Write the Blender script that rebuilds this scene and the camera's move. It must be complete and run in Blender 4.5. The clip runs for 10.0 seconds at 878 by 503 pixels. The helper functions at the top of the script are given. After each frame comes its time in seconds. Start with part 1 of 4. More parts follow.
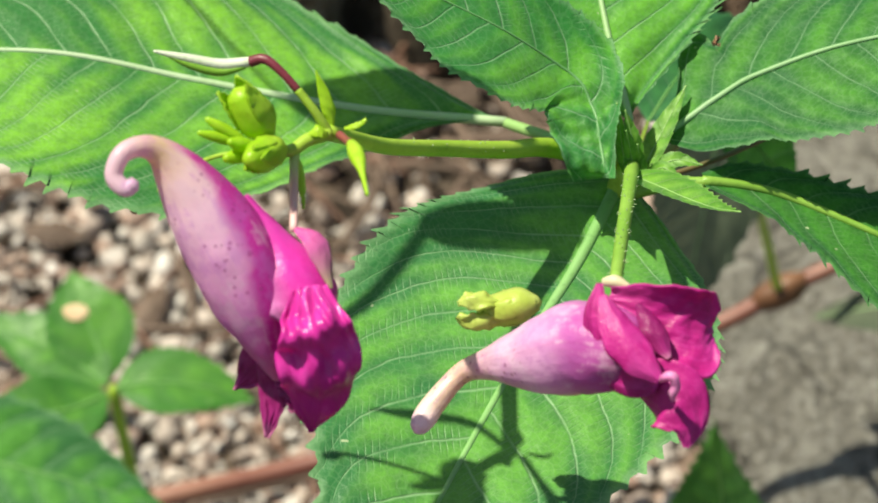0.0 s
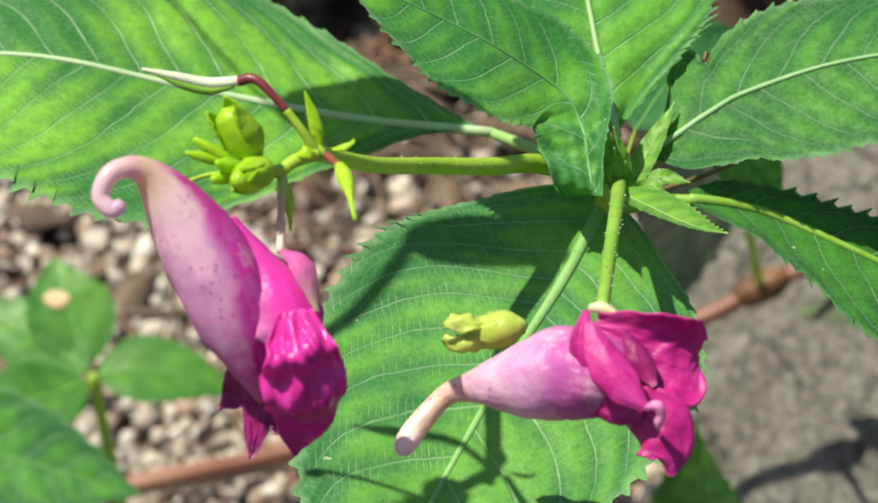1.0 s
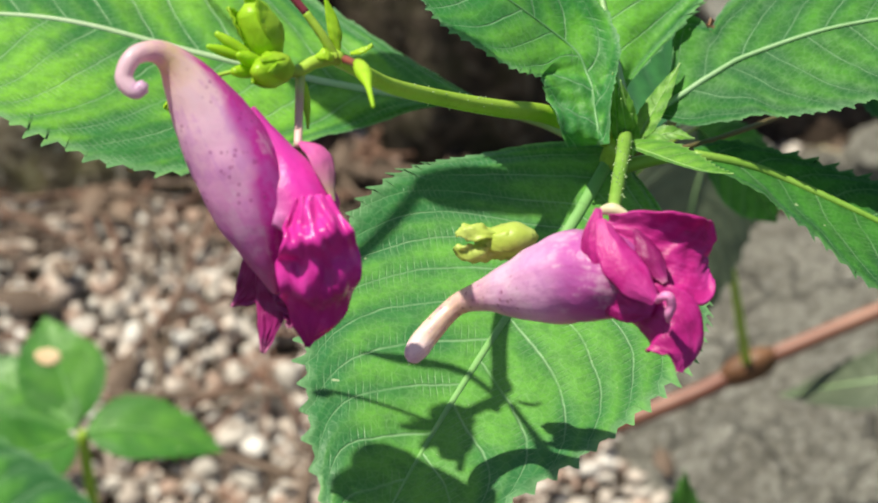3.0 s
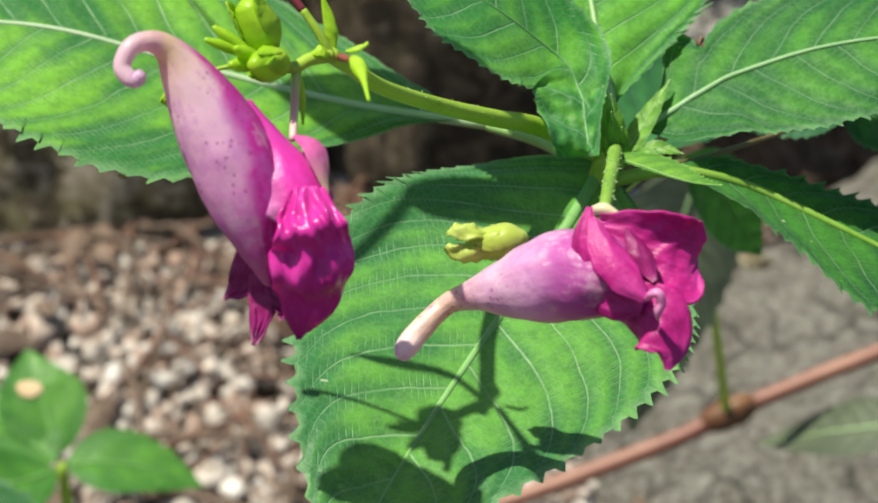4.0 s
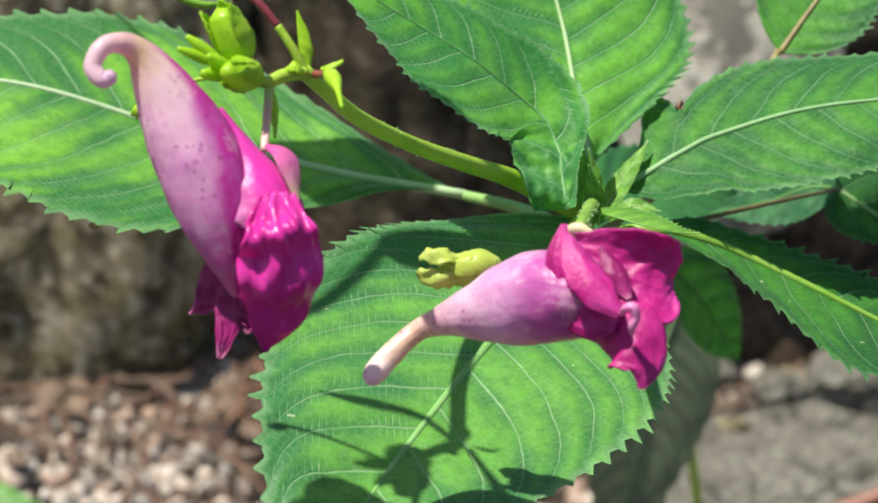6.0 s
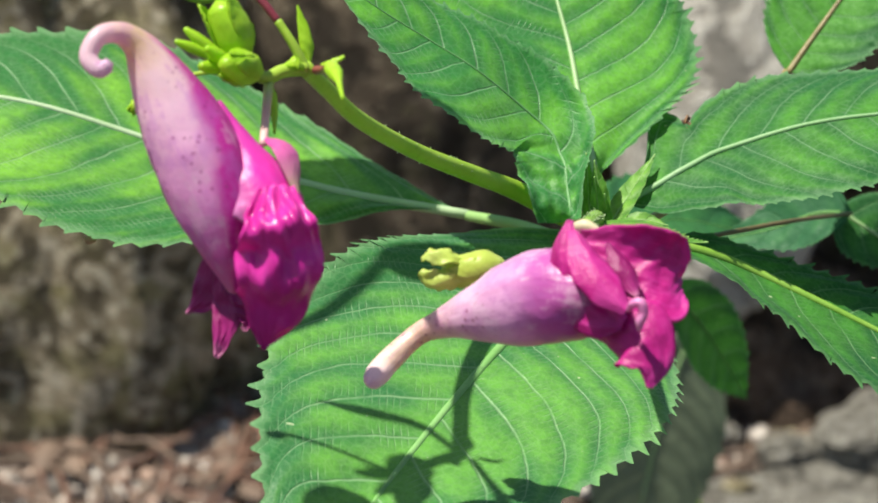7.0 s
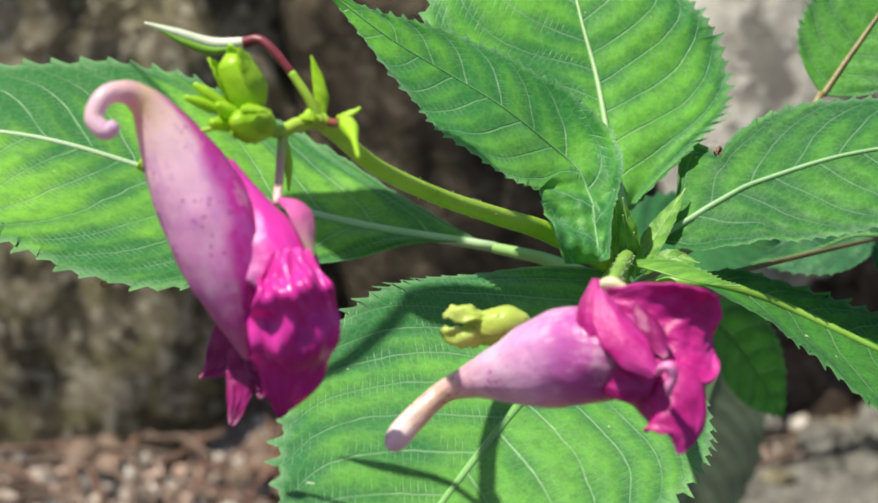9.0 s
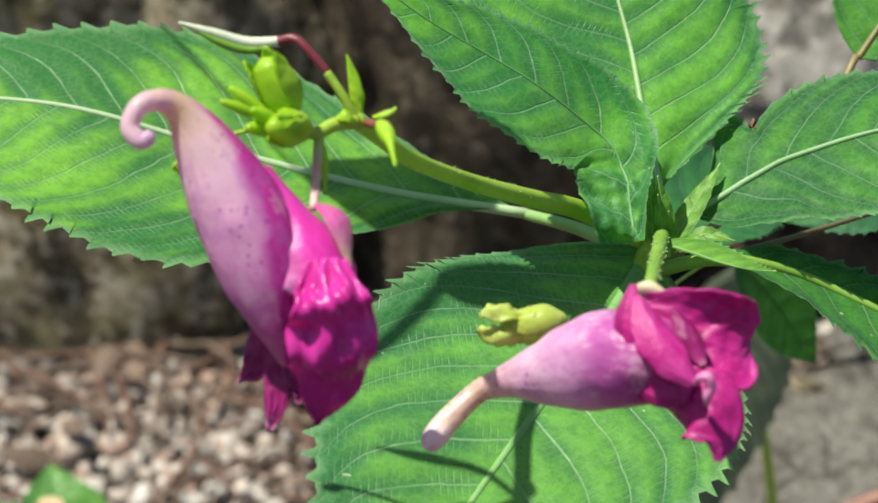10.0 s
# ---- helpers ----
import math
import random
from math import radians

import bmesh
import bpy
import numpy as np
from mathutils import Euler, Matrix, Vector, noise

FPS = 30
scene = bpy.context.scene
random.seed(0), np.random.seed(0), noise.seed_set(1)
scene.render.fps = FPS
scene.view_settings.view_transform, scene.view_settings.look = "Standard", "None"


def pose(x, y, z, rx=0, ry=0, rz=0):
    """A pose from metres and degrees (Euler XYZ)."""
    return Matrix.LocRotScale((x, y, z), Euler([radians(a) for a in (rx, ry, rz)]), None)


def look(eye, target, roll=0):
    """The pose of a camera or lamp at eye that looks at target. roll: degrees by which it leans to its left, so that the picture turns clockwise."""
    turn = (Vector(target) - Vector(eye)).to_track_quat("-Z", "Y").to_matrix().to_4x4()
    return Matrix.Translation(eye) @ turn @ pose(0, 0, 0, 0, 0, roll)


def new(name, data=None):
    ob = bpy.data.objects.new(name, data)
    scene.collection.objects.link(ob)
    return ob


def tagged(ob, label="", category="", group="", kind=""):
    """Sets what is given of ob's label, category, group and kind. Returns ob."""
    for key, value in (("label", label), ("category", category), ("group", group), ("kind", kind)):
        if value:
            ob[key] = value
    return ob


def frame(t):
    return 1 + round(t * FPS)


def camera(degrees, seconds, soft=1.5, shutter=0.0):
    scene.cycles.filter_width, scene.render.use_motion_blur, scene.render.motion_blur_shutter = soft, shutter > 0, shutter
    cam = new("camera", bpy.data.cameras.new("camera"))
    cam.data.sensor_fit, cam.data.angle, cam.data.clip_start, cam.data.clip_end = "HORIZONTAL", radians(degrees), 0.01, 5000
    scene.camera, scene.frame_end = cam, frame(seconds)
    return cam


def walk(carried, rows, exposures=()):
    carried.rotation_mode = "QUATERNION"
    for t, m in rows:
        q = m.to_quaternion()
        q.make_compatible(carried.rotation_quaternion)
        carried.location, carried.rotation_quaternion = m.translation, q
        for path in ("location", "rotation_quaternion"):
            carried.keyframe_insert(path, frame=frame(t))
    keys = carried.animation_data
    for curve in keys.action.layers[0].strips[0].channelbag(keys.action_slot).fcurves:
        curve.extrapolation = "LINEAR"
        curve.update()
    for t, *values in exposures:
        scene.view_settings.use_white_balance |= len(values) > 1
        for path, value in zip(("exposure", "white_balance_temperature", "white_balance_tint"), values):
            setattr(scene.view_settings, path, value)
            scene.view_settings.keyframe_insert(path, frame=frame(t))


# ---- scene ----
cam = camera(18.00, 10.0, soft=1.8)
PATH = [
    (0, (0.00927, -0.31126, 0.44078), (-0.00381, -0.03131, 0.23111), -4.51),
    (0.5, (0.00914, -0.30901, 0.44272), (-0.00284, -0.03189, 0.22927), -3.90),
    (1, (0.00864, -0.30652, 0.44540), (-0.00196, -0.02944, 0.23183), -3.35),
    (1.5, (0.00988, -0.30829, 0.44095), (0.00045, -0.02887, 0.23040), -2.82),
    (2, (0.00968, -0.31346, 0.43618), (0.00089, -0.03062, 0.23022), -2.50),
    (2.5, (0.00542, -0.32118, 0.43028), (-0.00215, -0.03435, 0.22985), -2.01),
    (2.7, (0.00422, -0.32625, 0.42466), (-0.00281, -0.03608, 0.22908), -1.95),
    (3.8, (0.00149, -0.33394, 0.41543), (-0.00147, -0.03678, 0.23052), -0.58),
    (4, (0.00121, -0.33693, 0.41302), (-0.00157, -0.03801, 0.23098), -0.35),
    (4.5, (0.00000, -0.33872, 0.40806), (-0.00209, -0.03548, 0.23330), 0.05),
    (5, (-0.00021, -0.34118, 0.40142), (-0.00195, -0.03406, 0.23355), 0.41),
    (5.5, (0.00061, -0.34432, 0.39422), (-0.00065, -0.03351, 0.23330), 0.77),
    (5.7, (0.00144, -0.34478, 0.39176), (0.00043, -0.03259, 0.23352), 0.84),
    (6.8, (0.00401, -0.34247, 0.37927), (0.00281, -0.02414, 0.23381), 1.06),
    (7, (0.00260, -0.34272, 0.37604), (0.00134, -0.02339, 0.23277), 0.99),
    (7.5, (0.00188, -0.34179, 0.37069), (-0.00075, -0.02060, 0.23168), 0.78),
    (8, (0.00151, -0.33849, 0.37024), (-0.00201, -0.01703, 0.23185), 0.50),
    (8.5, (0.00116, -0.33643, 0.37192), (-0.00351, -0.01654, 0.22997), 0.31),
    (9, (0.00448, -0.32876, 0.38203), (-0.00195, -0.01215, 0.23296), -0.08),
    (9.5, (0.00213, -0.32575, 0.38728), (-0.00622, -0.01317, 0.23004), -0.34),
    (10, (0.00258, -0.32108, 0.39568), (-0.00617, -0.01312, 0.22959), -0.38),
]
walk(cam, [(t, look(eye, target, roll)) for t, eye, target, roll in PATH],
     exposures=[(0, 0.93, 7150, 0), (1.5, 0.91, 7050, 1), (4, 0.85, 6850, 2), (7, 1.0, 6720, 4), (8.5, 1.0, 6700, 5), (10, 0.81, 6700, 2)])
cam.data.dof.use_dof = True
cam.data.dof.focus_distance = 0.33
cam.data.dof.aperture_fstop = 44.0

# ---- world and sun ----
SUN_WAY = Vector((0.345, -0.02, -0.91)).normalized()
world = bpy.data.worlds.new("daylight")
scene.world = world
world.use_nodes = True
sky = world.node_tree.nodes.new("ShaderNodeTexSky")
sky.sky_type = "NISHITA"
sky.sun_disc = False
sky.sun_elevation = radians(69)
sky.sun_rotation = radians(-87)
background = world.node_tree.nodes["Background"]
background.inputs["Strength"].default_value = 0.057
world.node_tree.links.new(sky.outputs["Color"], background.inputs["Color"])
sun_data = bpy.data.lights.new("sun", "SUN")
sun_data.energy = 4.0
sun_data.angle = radians(0.9)
sun_data.color = (1.0, 0.95, 0.86)
sun = new("sun", sun_data)
sun.matrix_world = look((-2.0, 0.0, 4.4), Vector((-2.0, 0.0, 4.4)) + SUN_WAY)


# ---- material tools ----
class Tree:
    """Short ways to add nodes to a material."""

    def __init__(self, name):
        self.mat = bpy.data.materials.new(name)
        self.mat.use_nodes = True
        self.t = self.mat.node_tree
        self.out = self.t.nodes["Material Output"]
        self.bsdf = self.t.nodes["Principled BSDF"]

    def node(self, kind, **values):
        n = self.t.nodes.new(kind)
        for key, value in values.items():
            self.set(n, key, value)
        return n

    def set(self, n, key, value):
        sock = n.inputs[int(key[1:])] if key[0] == "i" and key[1:].isdigit() else n.inputs[key.replace("_", " ")]
        if isinstance(value, bpy.types.NodeSocket):
            self.t.links.new(value, sock)
        else:
            sock.default_value = value

    def math(self, op, a, b=0.0, c=0.0):
        n = self.t.nodes.new("ShaderNodeMath")
        n.operation = op
        for k, v in enumerate((a, b, c)):
            if isinstance(v, bpy.types.NodeSocket):
                self.t.links.new(v, n.inputs[k])
            else:
                n.inputs[k].default_value = v
        return n.outputs[0]

    def step(self, x, lo, hi, to_lo=0.0, to_hi=1.0):
        n = self.t.nodes.new("ShaderNodeMapRange")
        n.interpolation_type = "SMOOTHSTEP"
        for k, v in enumerate((x, lo, hi, to_lo, to_hi)):
            if isinstance(v, bpy.types.NodeSocket):
                self.t.links.new(v, n.inputs[k])
            else:
                n.inputs[k].default_value = v
        return n.outputs[0]

    def mix(self, f, a, b):
        n = self.t.nodes.new("ShaderNodeMix")
        n.data_type = "RGBA"
        for k, v in ((0, f), (6, a), (7, b)):
            if isinstance(v, bpy.types.NodeSocket):
                self.t.links.new(v, n.inputs[k])
            elif k:
                n.inputs[k].default_value = (*v, 1)
            else:
                n.inputs[k].default_value = v
        return n.outputs[2]

    def noise(self, scale, detail=4.0, rough=0.55, vector=None):
        n = self.t.nodes.new("ShaderNodeTexNoise")
        n.inputs["Scale"].default_value = scale
        n.inputs["Detail"].default_value = detail
        n.inputs["Roughness"].default_value = rough
        if vector:
            self.t.links.new(vector, n.inputs["Vector"])
        return n.outputs[0]

    def coords(self):
        return self.t.nodes.new("ShaderNodeTexCoord").outputs["Object"]

    def uv(self, layer=""):
        s = self.t.nodes.new("ShaderNodeSeparateXYZ")
        if layer:
            place = self.t.nodes.new("ShaderNodeUVMap")
            place.uv_map = layer
            self.t.links.new(place.outputs[0], s.inputs[0])
        else:
            self.t.links.new(self.t.nodes.new("ShaderNodeTexCoord").outputs["UV"], s.inputs[0])
        return s.outputs[0], s.outputs[1]

    def bump(self, height, strength=0.5, distance=0.0003):
        n = self.t.nodes.new("ShaderNodeBump")
        n.inputs["Strength"].default_value = strength
        n.inputs["Distance"].default_value = distance
        self.t.links.new(height, n.inputs["Height"])
        self.t.links.new(n.outputs[0], self.bsdf.inputs["Normal"])
        return n.outputs[0]

    def thin(self, color, share, normal=None):
        """Lets light through, as a leaf or petal does."""
        tr = self.t.nodes.new("ShaderNodeBsdfTranslucent")
        self.t.links.new(color, tr.inputs["Color"])
        if normal:
            self.t.links.new(normal, tr.inputs["Normal"])
        m = self.t.nodes.new("ShaderNodeMixShader")
        m.inputs[0].default_value = share
        self.t.links.new(self.bsdf.outputs[0], m.inputs[1])
        self.t.links.new(tr.outputs[0], m.inputs[2])
        self.t.links.new(m.outputs[0], self.out.inputs[0])


def leaf_material(name, dark, light, vein, share=0.38, rough=0.5, vein_amount=0.5, relief=1.0, sheen=0.22, gloss=0.36, rim=0.3):
    """Second texture layer: count of the side vein (whole and a half on a vein), and place across the blade, -1 to 1."""
    m = Tree(name)
    u, v = m.uv()
    count, across = m.uv("veins")
    side = m.math("ABSOLUTE", v)
    out = m.math("ABSOLUTE", across)
    co = m.coords()
    wob = m.math("MULTIPLY", m.math("SUBTRACT", m.noise(110, 3, 0.5, co), 0.5), 0.34)
    off = m.math("ABSOLUTE", m.math("SUBTRACT", m.math("FRACT", m.math("ADD", count, wob)), 0.5))
    line = m.math("MULTIPLY", m.step(off, 0.0, 0.048, 1.0, 0.0), m.step(out, 0.72, 1.0, 1.0, 0.35))
    line = m.math("MULTIPLY", line, m.step(m.noise(170, 2, 0.5, co), 0.3, 0.6, 0.45, 1.0))
    # short cross veins that run from side vein to side vein
    ladder = m.math("ADD", m.math("MULTIPLY_ADD", u, 0.65, side), m.math("MULTIPLY", wob, 0.55))
    fine = m.math("FRACT", m.math("DIVIDE", ladder, 0.098))
    fine = m.step(m.math("ABSOLUTE", m.math("SUBTRACT", fine, 0.5)), 0.0, 0.15, 1.0, 0.0)
    fine = m.math("MULTIPLY", fine, m.step(off, 0.10, 0.42, 1.0, 0.12))
    fine = m.math("MULTIPLY", fine, m.step(m.noise(210, 2, 0.5, co), 0.40, 0.58))
    veins = m.math("MAXIMUM", m.math("MULTIPLY", line, vein_amount), m.math("MULTIPLY", fine, vein_amount * 0.42))
    net = m.t.nodes.new("ShaderNodeTexVoronoi")
    net.feature = "DISTANCE_TO_EDGE"
    net.inputs["Scale"].default_value = 900
    m.t.links.new(co, net.inputs["Vector"])
    mesh_lines = m.step(net.outputs["Distance"], 0.0, 0.12, 1.0, 0.0)
    # lime glow of sun through the blade, painted between veins and at mid-width
    glow = m.math("ADD", m.noise(52, 3, 0.55, co), m.math("MULTIPLY", m.math("SUBTRACT", off, 0.25), 0.34))
    glow = m.math("ADD", glow, m.math("MULTIPLY", m.step(out, 0.35, 0.95, 1.0, -1.0), 0.07))
    patch = m.step(glow, 0.38, 0.70)
    base = m.mix(patch, dark, light)
    mott = m.step(m.noise(520, 5, 0.7, co), 0.35, 0.68)
    base = m.mix(m.math("MULTIPLY", mott, 0.42), base, [c * 0.6 for c in dark])
    base = m.mix(m.math("MULTIPLY", mesh_lines, 0.10), base, vein)
    color = m.mix(veins, base, vein)
    color = m.mix(m.math("MULTIPLY", m.step(out, 0.92, 1.0), rim), color, vein)
    speck = m.step(m.noise(900, 1, 0.4, co), 0.80, 0.82)
    color = m.mix(m.math("MULTIPLY", speck, 0.7), color, (0.5, 0.6, 0.35))
    m.t.links.new(color, m.bsdf.inputs["Base Color"])
    m.set(m.bsdf, "Roughness", m.step(mott, 0, 1, rough - 0.1, rough + 0.1))
    m.bsdf.inputs["Specular IOR Level"].default_value = gloss
    m.bsdf.inputs["Sheen Weight"].default_value = sheen
    m.bsdf.inputs["Sheen Roughness"].default_value = 0.45
    m.bsdf.inputs["Sheen Tint"].default_value = (0.75, 1.0, 0.8, 1)
    height = m.math("ADD", m.math("MULTIPLY", m.math("COSINE", m.math("MULTIPLY", off, 6.283)), -0.32), m.math("MULTIPLY", m.math("MAXIMUM", line, m.math("MULTIPLY", fine, 0.5)), -0.55))
    height = m.math("ADD", height, m.math("MULTIPLY", m.noise(1100, 4, 0.7, co), 0.6))
    height = m.math("ADD", height, m.math("MULTIPLY", m.noise(330, 3, 0.6, co), 1.0))
    n = m.bump(height, 0.75 * relief, 0.00025)
    m.thin(m.mix(0.35, color, light), share, n)
    return m.mat


def stem_material(name, a, b, scale=60, rough=0.4, share=0.0, speckle=None):
    m = Tree(name)
    f = m.step(m.noise(scale, 4, 0.6, m.coords()), 0.32, 0.68)
    c = m.mix(f, a, b)
    c = m.mix(m.math("MULTIPLY", m.step(m.noise(scale * 9, 3, 0.6, m.coords()), 0.55, 0.75), 0.35), c, speckle or [x * 0.55 for x in a])
    m.t.links.new(c, m.bsdf.inputs["Base Color"])
    m.bsdf.inputs["Roughness"].default_value = rough
    m.bump(m.noise(scale * 14, 3, 0.6, m.coords()), 0.35, 0.0002)
    if share:
        m.thin(c, share)
    return m.mat


def ramp_material(name, stops, share=0.3, rough=0.36, streak=0.25, spots=None, bump=0.25, back=None, mottle=None, belly=None, fade=None):
    """Colour that runs along a thing from end to end (first texture coordinate, 0 to 1), with streaks and spots of its own.
    back: colour of the seam side (second coordinate near 0 or 1) towards the far end."""
    m = Tree(name)
    u, v = m.uv()
    ramp = m.t.nodes.new("ShaderNodeValToRGB")
    while len(ramp.color_ramp.elements) < len(stops):
        ramp.color_ramp.elements.new(0.5)
    for e, (at, c) in zip(ramp.color_ramp.elements, stops):
        e.position, e.color = at, (*c, 1)
    bend = m.math("MULTIPLY", m.math("SUBTRACT", m.noise(160, 3, 0.5, m.coords()), 0.5), 0.16)
    m.t.links.new(m.math("ADD", u, bend), ramp.inputs[0])
    c = ramp.outputs[0]
    if back:
        ring = m.math("ABSOLUTE", m.math("SUBTRACT", v, 0.5))
        edge = m.math("ADD", ring, m.math("ADD", bend, m.math("MULTIPLY", m.step(u, 0.45, 0.85), 0.13)))
        c = m.mix(m.math("MULTIPLY", m.step(edge, 0.36, 0.44), m.step(u, 0.42, 0.52)), c, back)
    if belly:
        under = m.math("ABSOLUTE", m.math("SUBTRACT", v, belly[0]))
        c = m.mix(m.math("MULTIPLY", m.step(m.math("ADD", under, bend), 0.07, 0.18, 0.95, 0.0), m.step(u, 0.2, 0.4)), c, belly[1])
    if fade:
        c = m.mix(m.math("MULTIPLY", m.step(m.math("ADD", v, bend), 0.66, 1.0), 0.9), c, fade)
    cm = m.t.nodes.new("ShaderNodeCombineXYZ")
    m.t.links.new(m.math("MULTIPLY", u, 2.0), cm.inputs[0])
    m.t.links.new(m.math("MULTIPLY", v, 34.0), cm.inputs[1])
    lines = m.noise(1.0, 3, 0.55, cm.outputs[0])
    c = m.mix(m.math("MULTIPLY", m.step(lines, 0.45, 0.8), streak), c, stops[-1][1])
    if mottle:
        cloud = m.math("ADD", m.noise(240, 4, 0.65, m.coords()), m.math("MULTIPLY", m.math("SUBTRACT", lines, 0.5), 0.35))
        c = m.mix(m.math("MULTIPLY", m.step(cloud, 0.5, 0.66), mottle[0]), c, mottle[1])
        c = m.mix(m.math("MULTIPLY", m.step(cloud, 0.5, 0.34), mottle[0]), c, mottle[2])
    if spots:
        vo = m.t.nodes.new("ShaderNodeTexVoronoi")
        vo.inputs["Scale"].default_value = 1150
        m.t.links.new(m.coords(), vo.inputs["Vector"])
        dot = m.step(vo.outputs["Distance"], 0.16, 0.34, 1.0, 0.0)
        dot = m.math("MULTIPLY", dot, m.step(m.noise(230, 2, 0.5, m.coords()), 0.44, 0.56))
        dot = m.math("MULTIPLY", dot, m.math("MULTIPLY", m.step(u, spots[0], spots[0] + 0.08), m.step(u, spots[1], spots[1] + 0.1, 1.0, 0.0)))
        c = m.mix(m.math("MULTIPLY", dot, 0.5), c, spots[2])
    m.t.links.new(c, m.bsdf.inputs["Base Color"])
    m.bsdf.inputs["Roughness"].default_value = rough
    n = m.bump(m.math("ADD", m.math("MULTIPLY", lines, 0.5), m.noise(1300, 3, 0.6, m.coords())), bump, 0.0002)
    m.thin(c, share, n)
    return m.mat


def rock_material(name, a, b, c, scale=12, moss=None, crack=0.5, pits=None, pit=0.8, split=None):
    m = Tree(name)
    co = m.coords()
    big = m.step(m.noise(scale, 5, 0.6, co), 0.35, 0.65)
    col = m.mix(big, a, b)
    col = m.mix(m.math("MULTIPLY", m.step(m.noise(scale * 5, 5, 0.65, co), 0.48, 0.66), 0.75), col, c)
    col = m.mix(m.math("MULTIPLY", m.step(m.noise(scale * 28, 4, 0.7, co), 0.5, 0.7), 0.5), col, [x * 0.35 for x in a])
    if moss:
        col = m.mix(m.math("MULTIPLY", m.step(m.noise(scale * 2.3, 4, 0.6, co), 0.5, 0.62), 0.6), col, moss)
    height = m.math("ADD", m.noise(scale * 10, 6, 0.7, co), m.math("MULTIPLY", m.noise(scale * 50, 4, 0.7, co), 0.4))
    if pits:
        hole = m.step(m.noise(pits, 3, 0.6, co), 0.50, 0.42)
        hole = m.math("MAXIMUM", hole, m.math("MULTIPLY", m.step(m.noise(pits * 2.6, 3, 0.6, co), 0.44, 0.36), 0.8))
        col = m.mix(m.math("MULTIPLY", hole, pit), col, [x * 0.4 for x in a])
        height = m.math("SUBTRACT", height, m.math("MULTIPLY", hole, pit))
    if split:
        cells = m.t.nodes.new("ShaderNodeTexVoronoi")
        cells.feature = "DISTANCE_TO_EDGE"
        cells.inputs["Scale"].default_value = split
        warp = m.t.nodes.new("ShaderNodeVectorMath")
        warp.operation = "MULTIPLY_ADD"
        swirl = m.t.nodes.new("ShaderNodeTexNoise")
        swirl.inputs["Scale"].default_value = split * 2.0
        m.t.links.new(co, swirl.inputs["Vector"])
        m.t.links.new(swirl.outputs["Color"], warp.inputs[0])
        warp.inputs[1].default_value = (0.6 / split,) * 3
        m.t.links.new(co, warp.inputs[2])
        m.t.links.new(warp.outputs[0], cells.inputs["Vector"])
        gape = m.math("MULTIPLY", m.step(cells.outputs["Distance"], 0.0, 0.05, 1.0, 0.0), m.step(m.noise(split * 1.3, 3, 0.5, co), 0.42, 0.6))
        col = m.mix(m.math("MULTIPLY", gape, 0.8), col, [x * 0.3 for x in a])
        height = m.math("SUBTRACT", height, m.math("MULTIPLY", gape, 1.5))
    m.t.links.new(col, m.bsdf.inputs["Base Color"])
    m.bsdf.inputs["Roughness"].default_value = 0.88
    m.bsdf.inputs["Specular IOR Level"].default_value = 0.25
    m.bump(height, crack, 0.002)
    return m.mat


def pebble_material():
    m = Tree("pebbles")
    geo = m.t.nodes.new("ShaderNodeNewGeometry")
    ramp = m.t.nodes.new("ShaderNodeValToRGB")
    ramp.color_ramp.interpolation = "CONSTANT"
    cols = [(0.42, 0.35, 0.31), (0.54, 0.49, 0.46), (0.31, 0.205, 0.165), (0.49, 0.41, 0.365), (0.62, 0.575, 0.55), (0.26, 0.20, 0.175), (0.46, 0.41, 0.375), (0.36, 0.25, 0.205), (0.53, 0.455, 0.41), (0.36, 0.315, 0.285)]
    while len(ramp.color_ramp.elements) < len(cols):
        ramp.color_ramp.elements.new(0.5)
    for k, (e, c) in enumerate(zip(ramp.color_ramp.elements, cols)):
        e.position, e.color = k / len(cols), (*c, 1)
    m.t.links.new(geo.outputs["Random Per Island"], ramp.inputs[0])
    co = m.coords()
    c = m.mix(m.math("MULTIPLY", m.step(m.noise(260, 4, 0.65, co), 0.45, 0.7), 0.5), ramp.outputs[0], (0.28, 0.22, 0.185))
    c = m.mix(m.math("MULTIPLY", m.step(m.noise(800, 2, 0.6, co), 0.6, 0.7), 0.4), c, (0.7, 0.67, 0.62))
    m.t.links.new(c, m.bsdf.inputs["Base Color"])
    m.bsdf.inputs["Roughness"].default_value = 0.75
    m.bump(m.noise(900, 4, 0.65, co), 0.4, 0.0006)
    return m.mat


LEAF = leaf_material("leaf_green", (0.039, 0.205, 0.046), (0.22, 0.54, 0.047), (0.40, 0.64, 0.34), relief=1.1)
LEAF_BROAD = leaf_material("leaf_broad_green", (0.040, 0.195, 0.056), (0.15, 0.42, 0.062), (0.38, 0.62, 0.32), share=0.34, relief=1.1)
LEAF_UPPER = leaf_material("leaf_upper_green", (0.042, 0.235, 0.055), (0.185, 0.54, 0.055), (0.38, 0.62, 0.36), share=0.44, sheen=0.3)
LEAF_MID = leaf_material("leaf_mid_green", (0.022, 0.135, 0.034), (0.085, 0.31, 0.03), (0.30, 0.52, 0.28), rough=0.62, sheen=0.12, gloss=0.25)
# leaf green darkened to hold the shade of the leaves above
LEAF_SHADED = leaf_material("leaf_shaded_green", (0.018, 0.105, 0.028), (0.055, 0.225, 0.026), (0.22, 0.42, 0.18), share=0.3, rough=0.6, sheen=0.08, gloss=0.22)
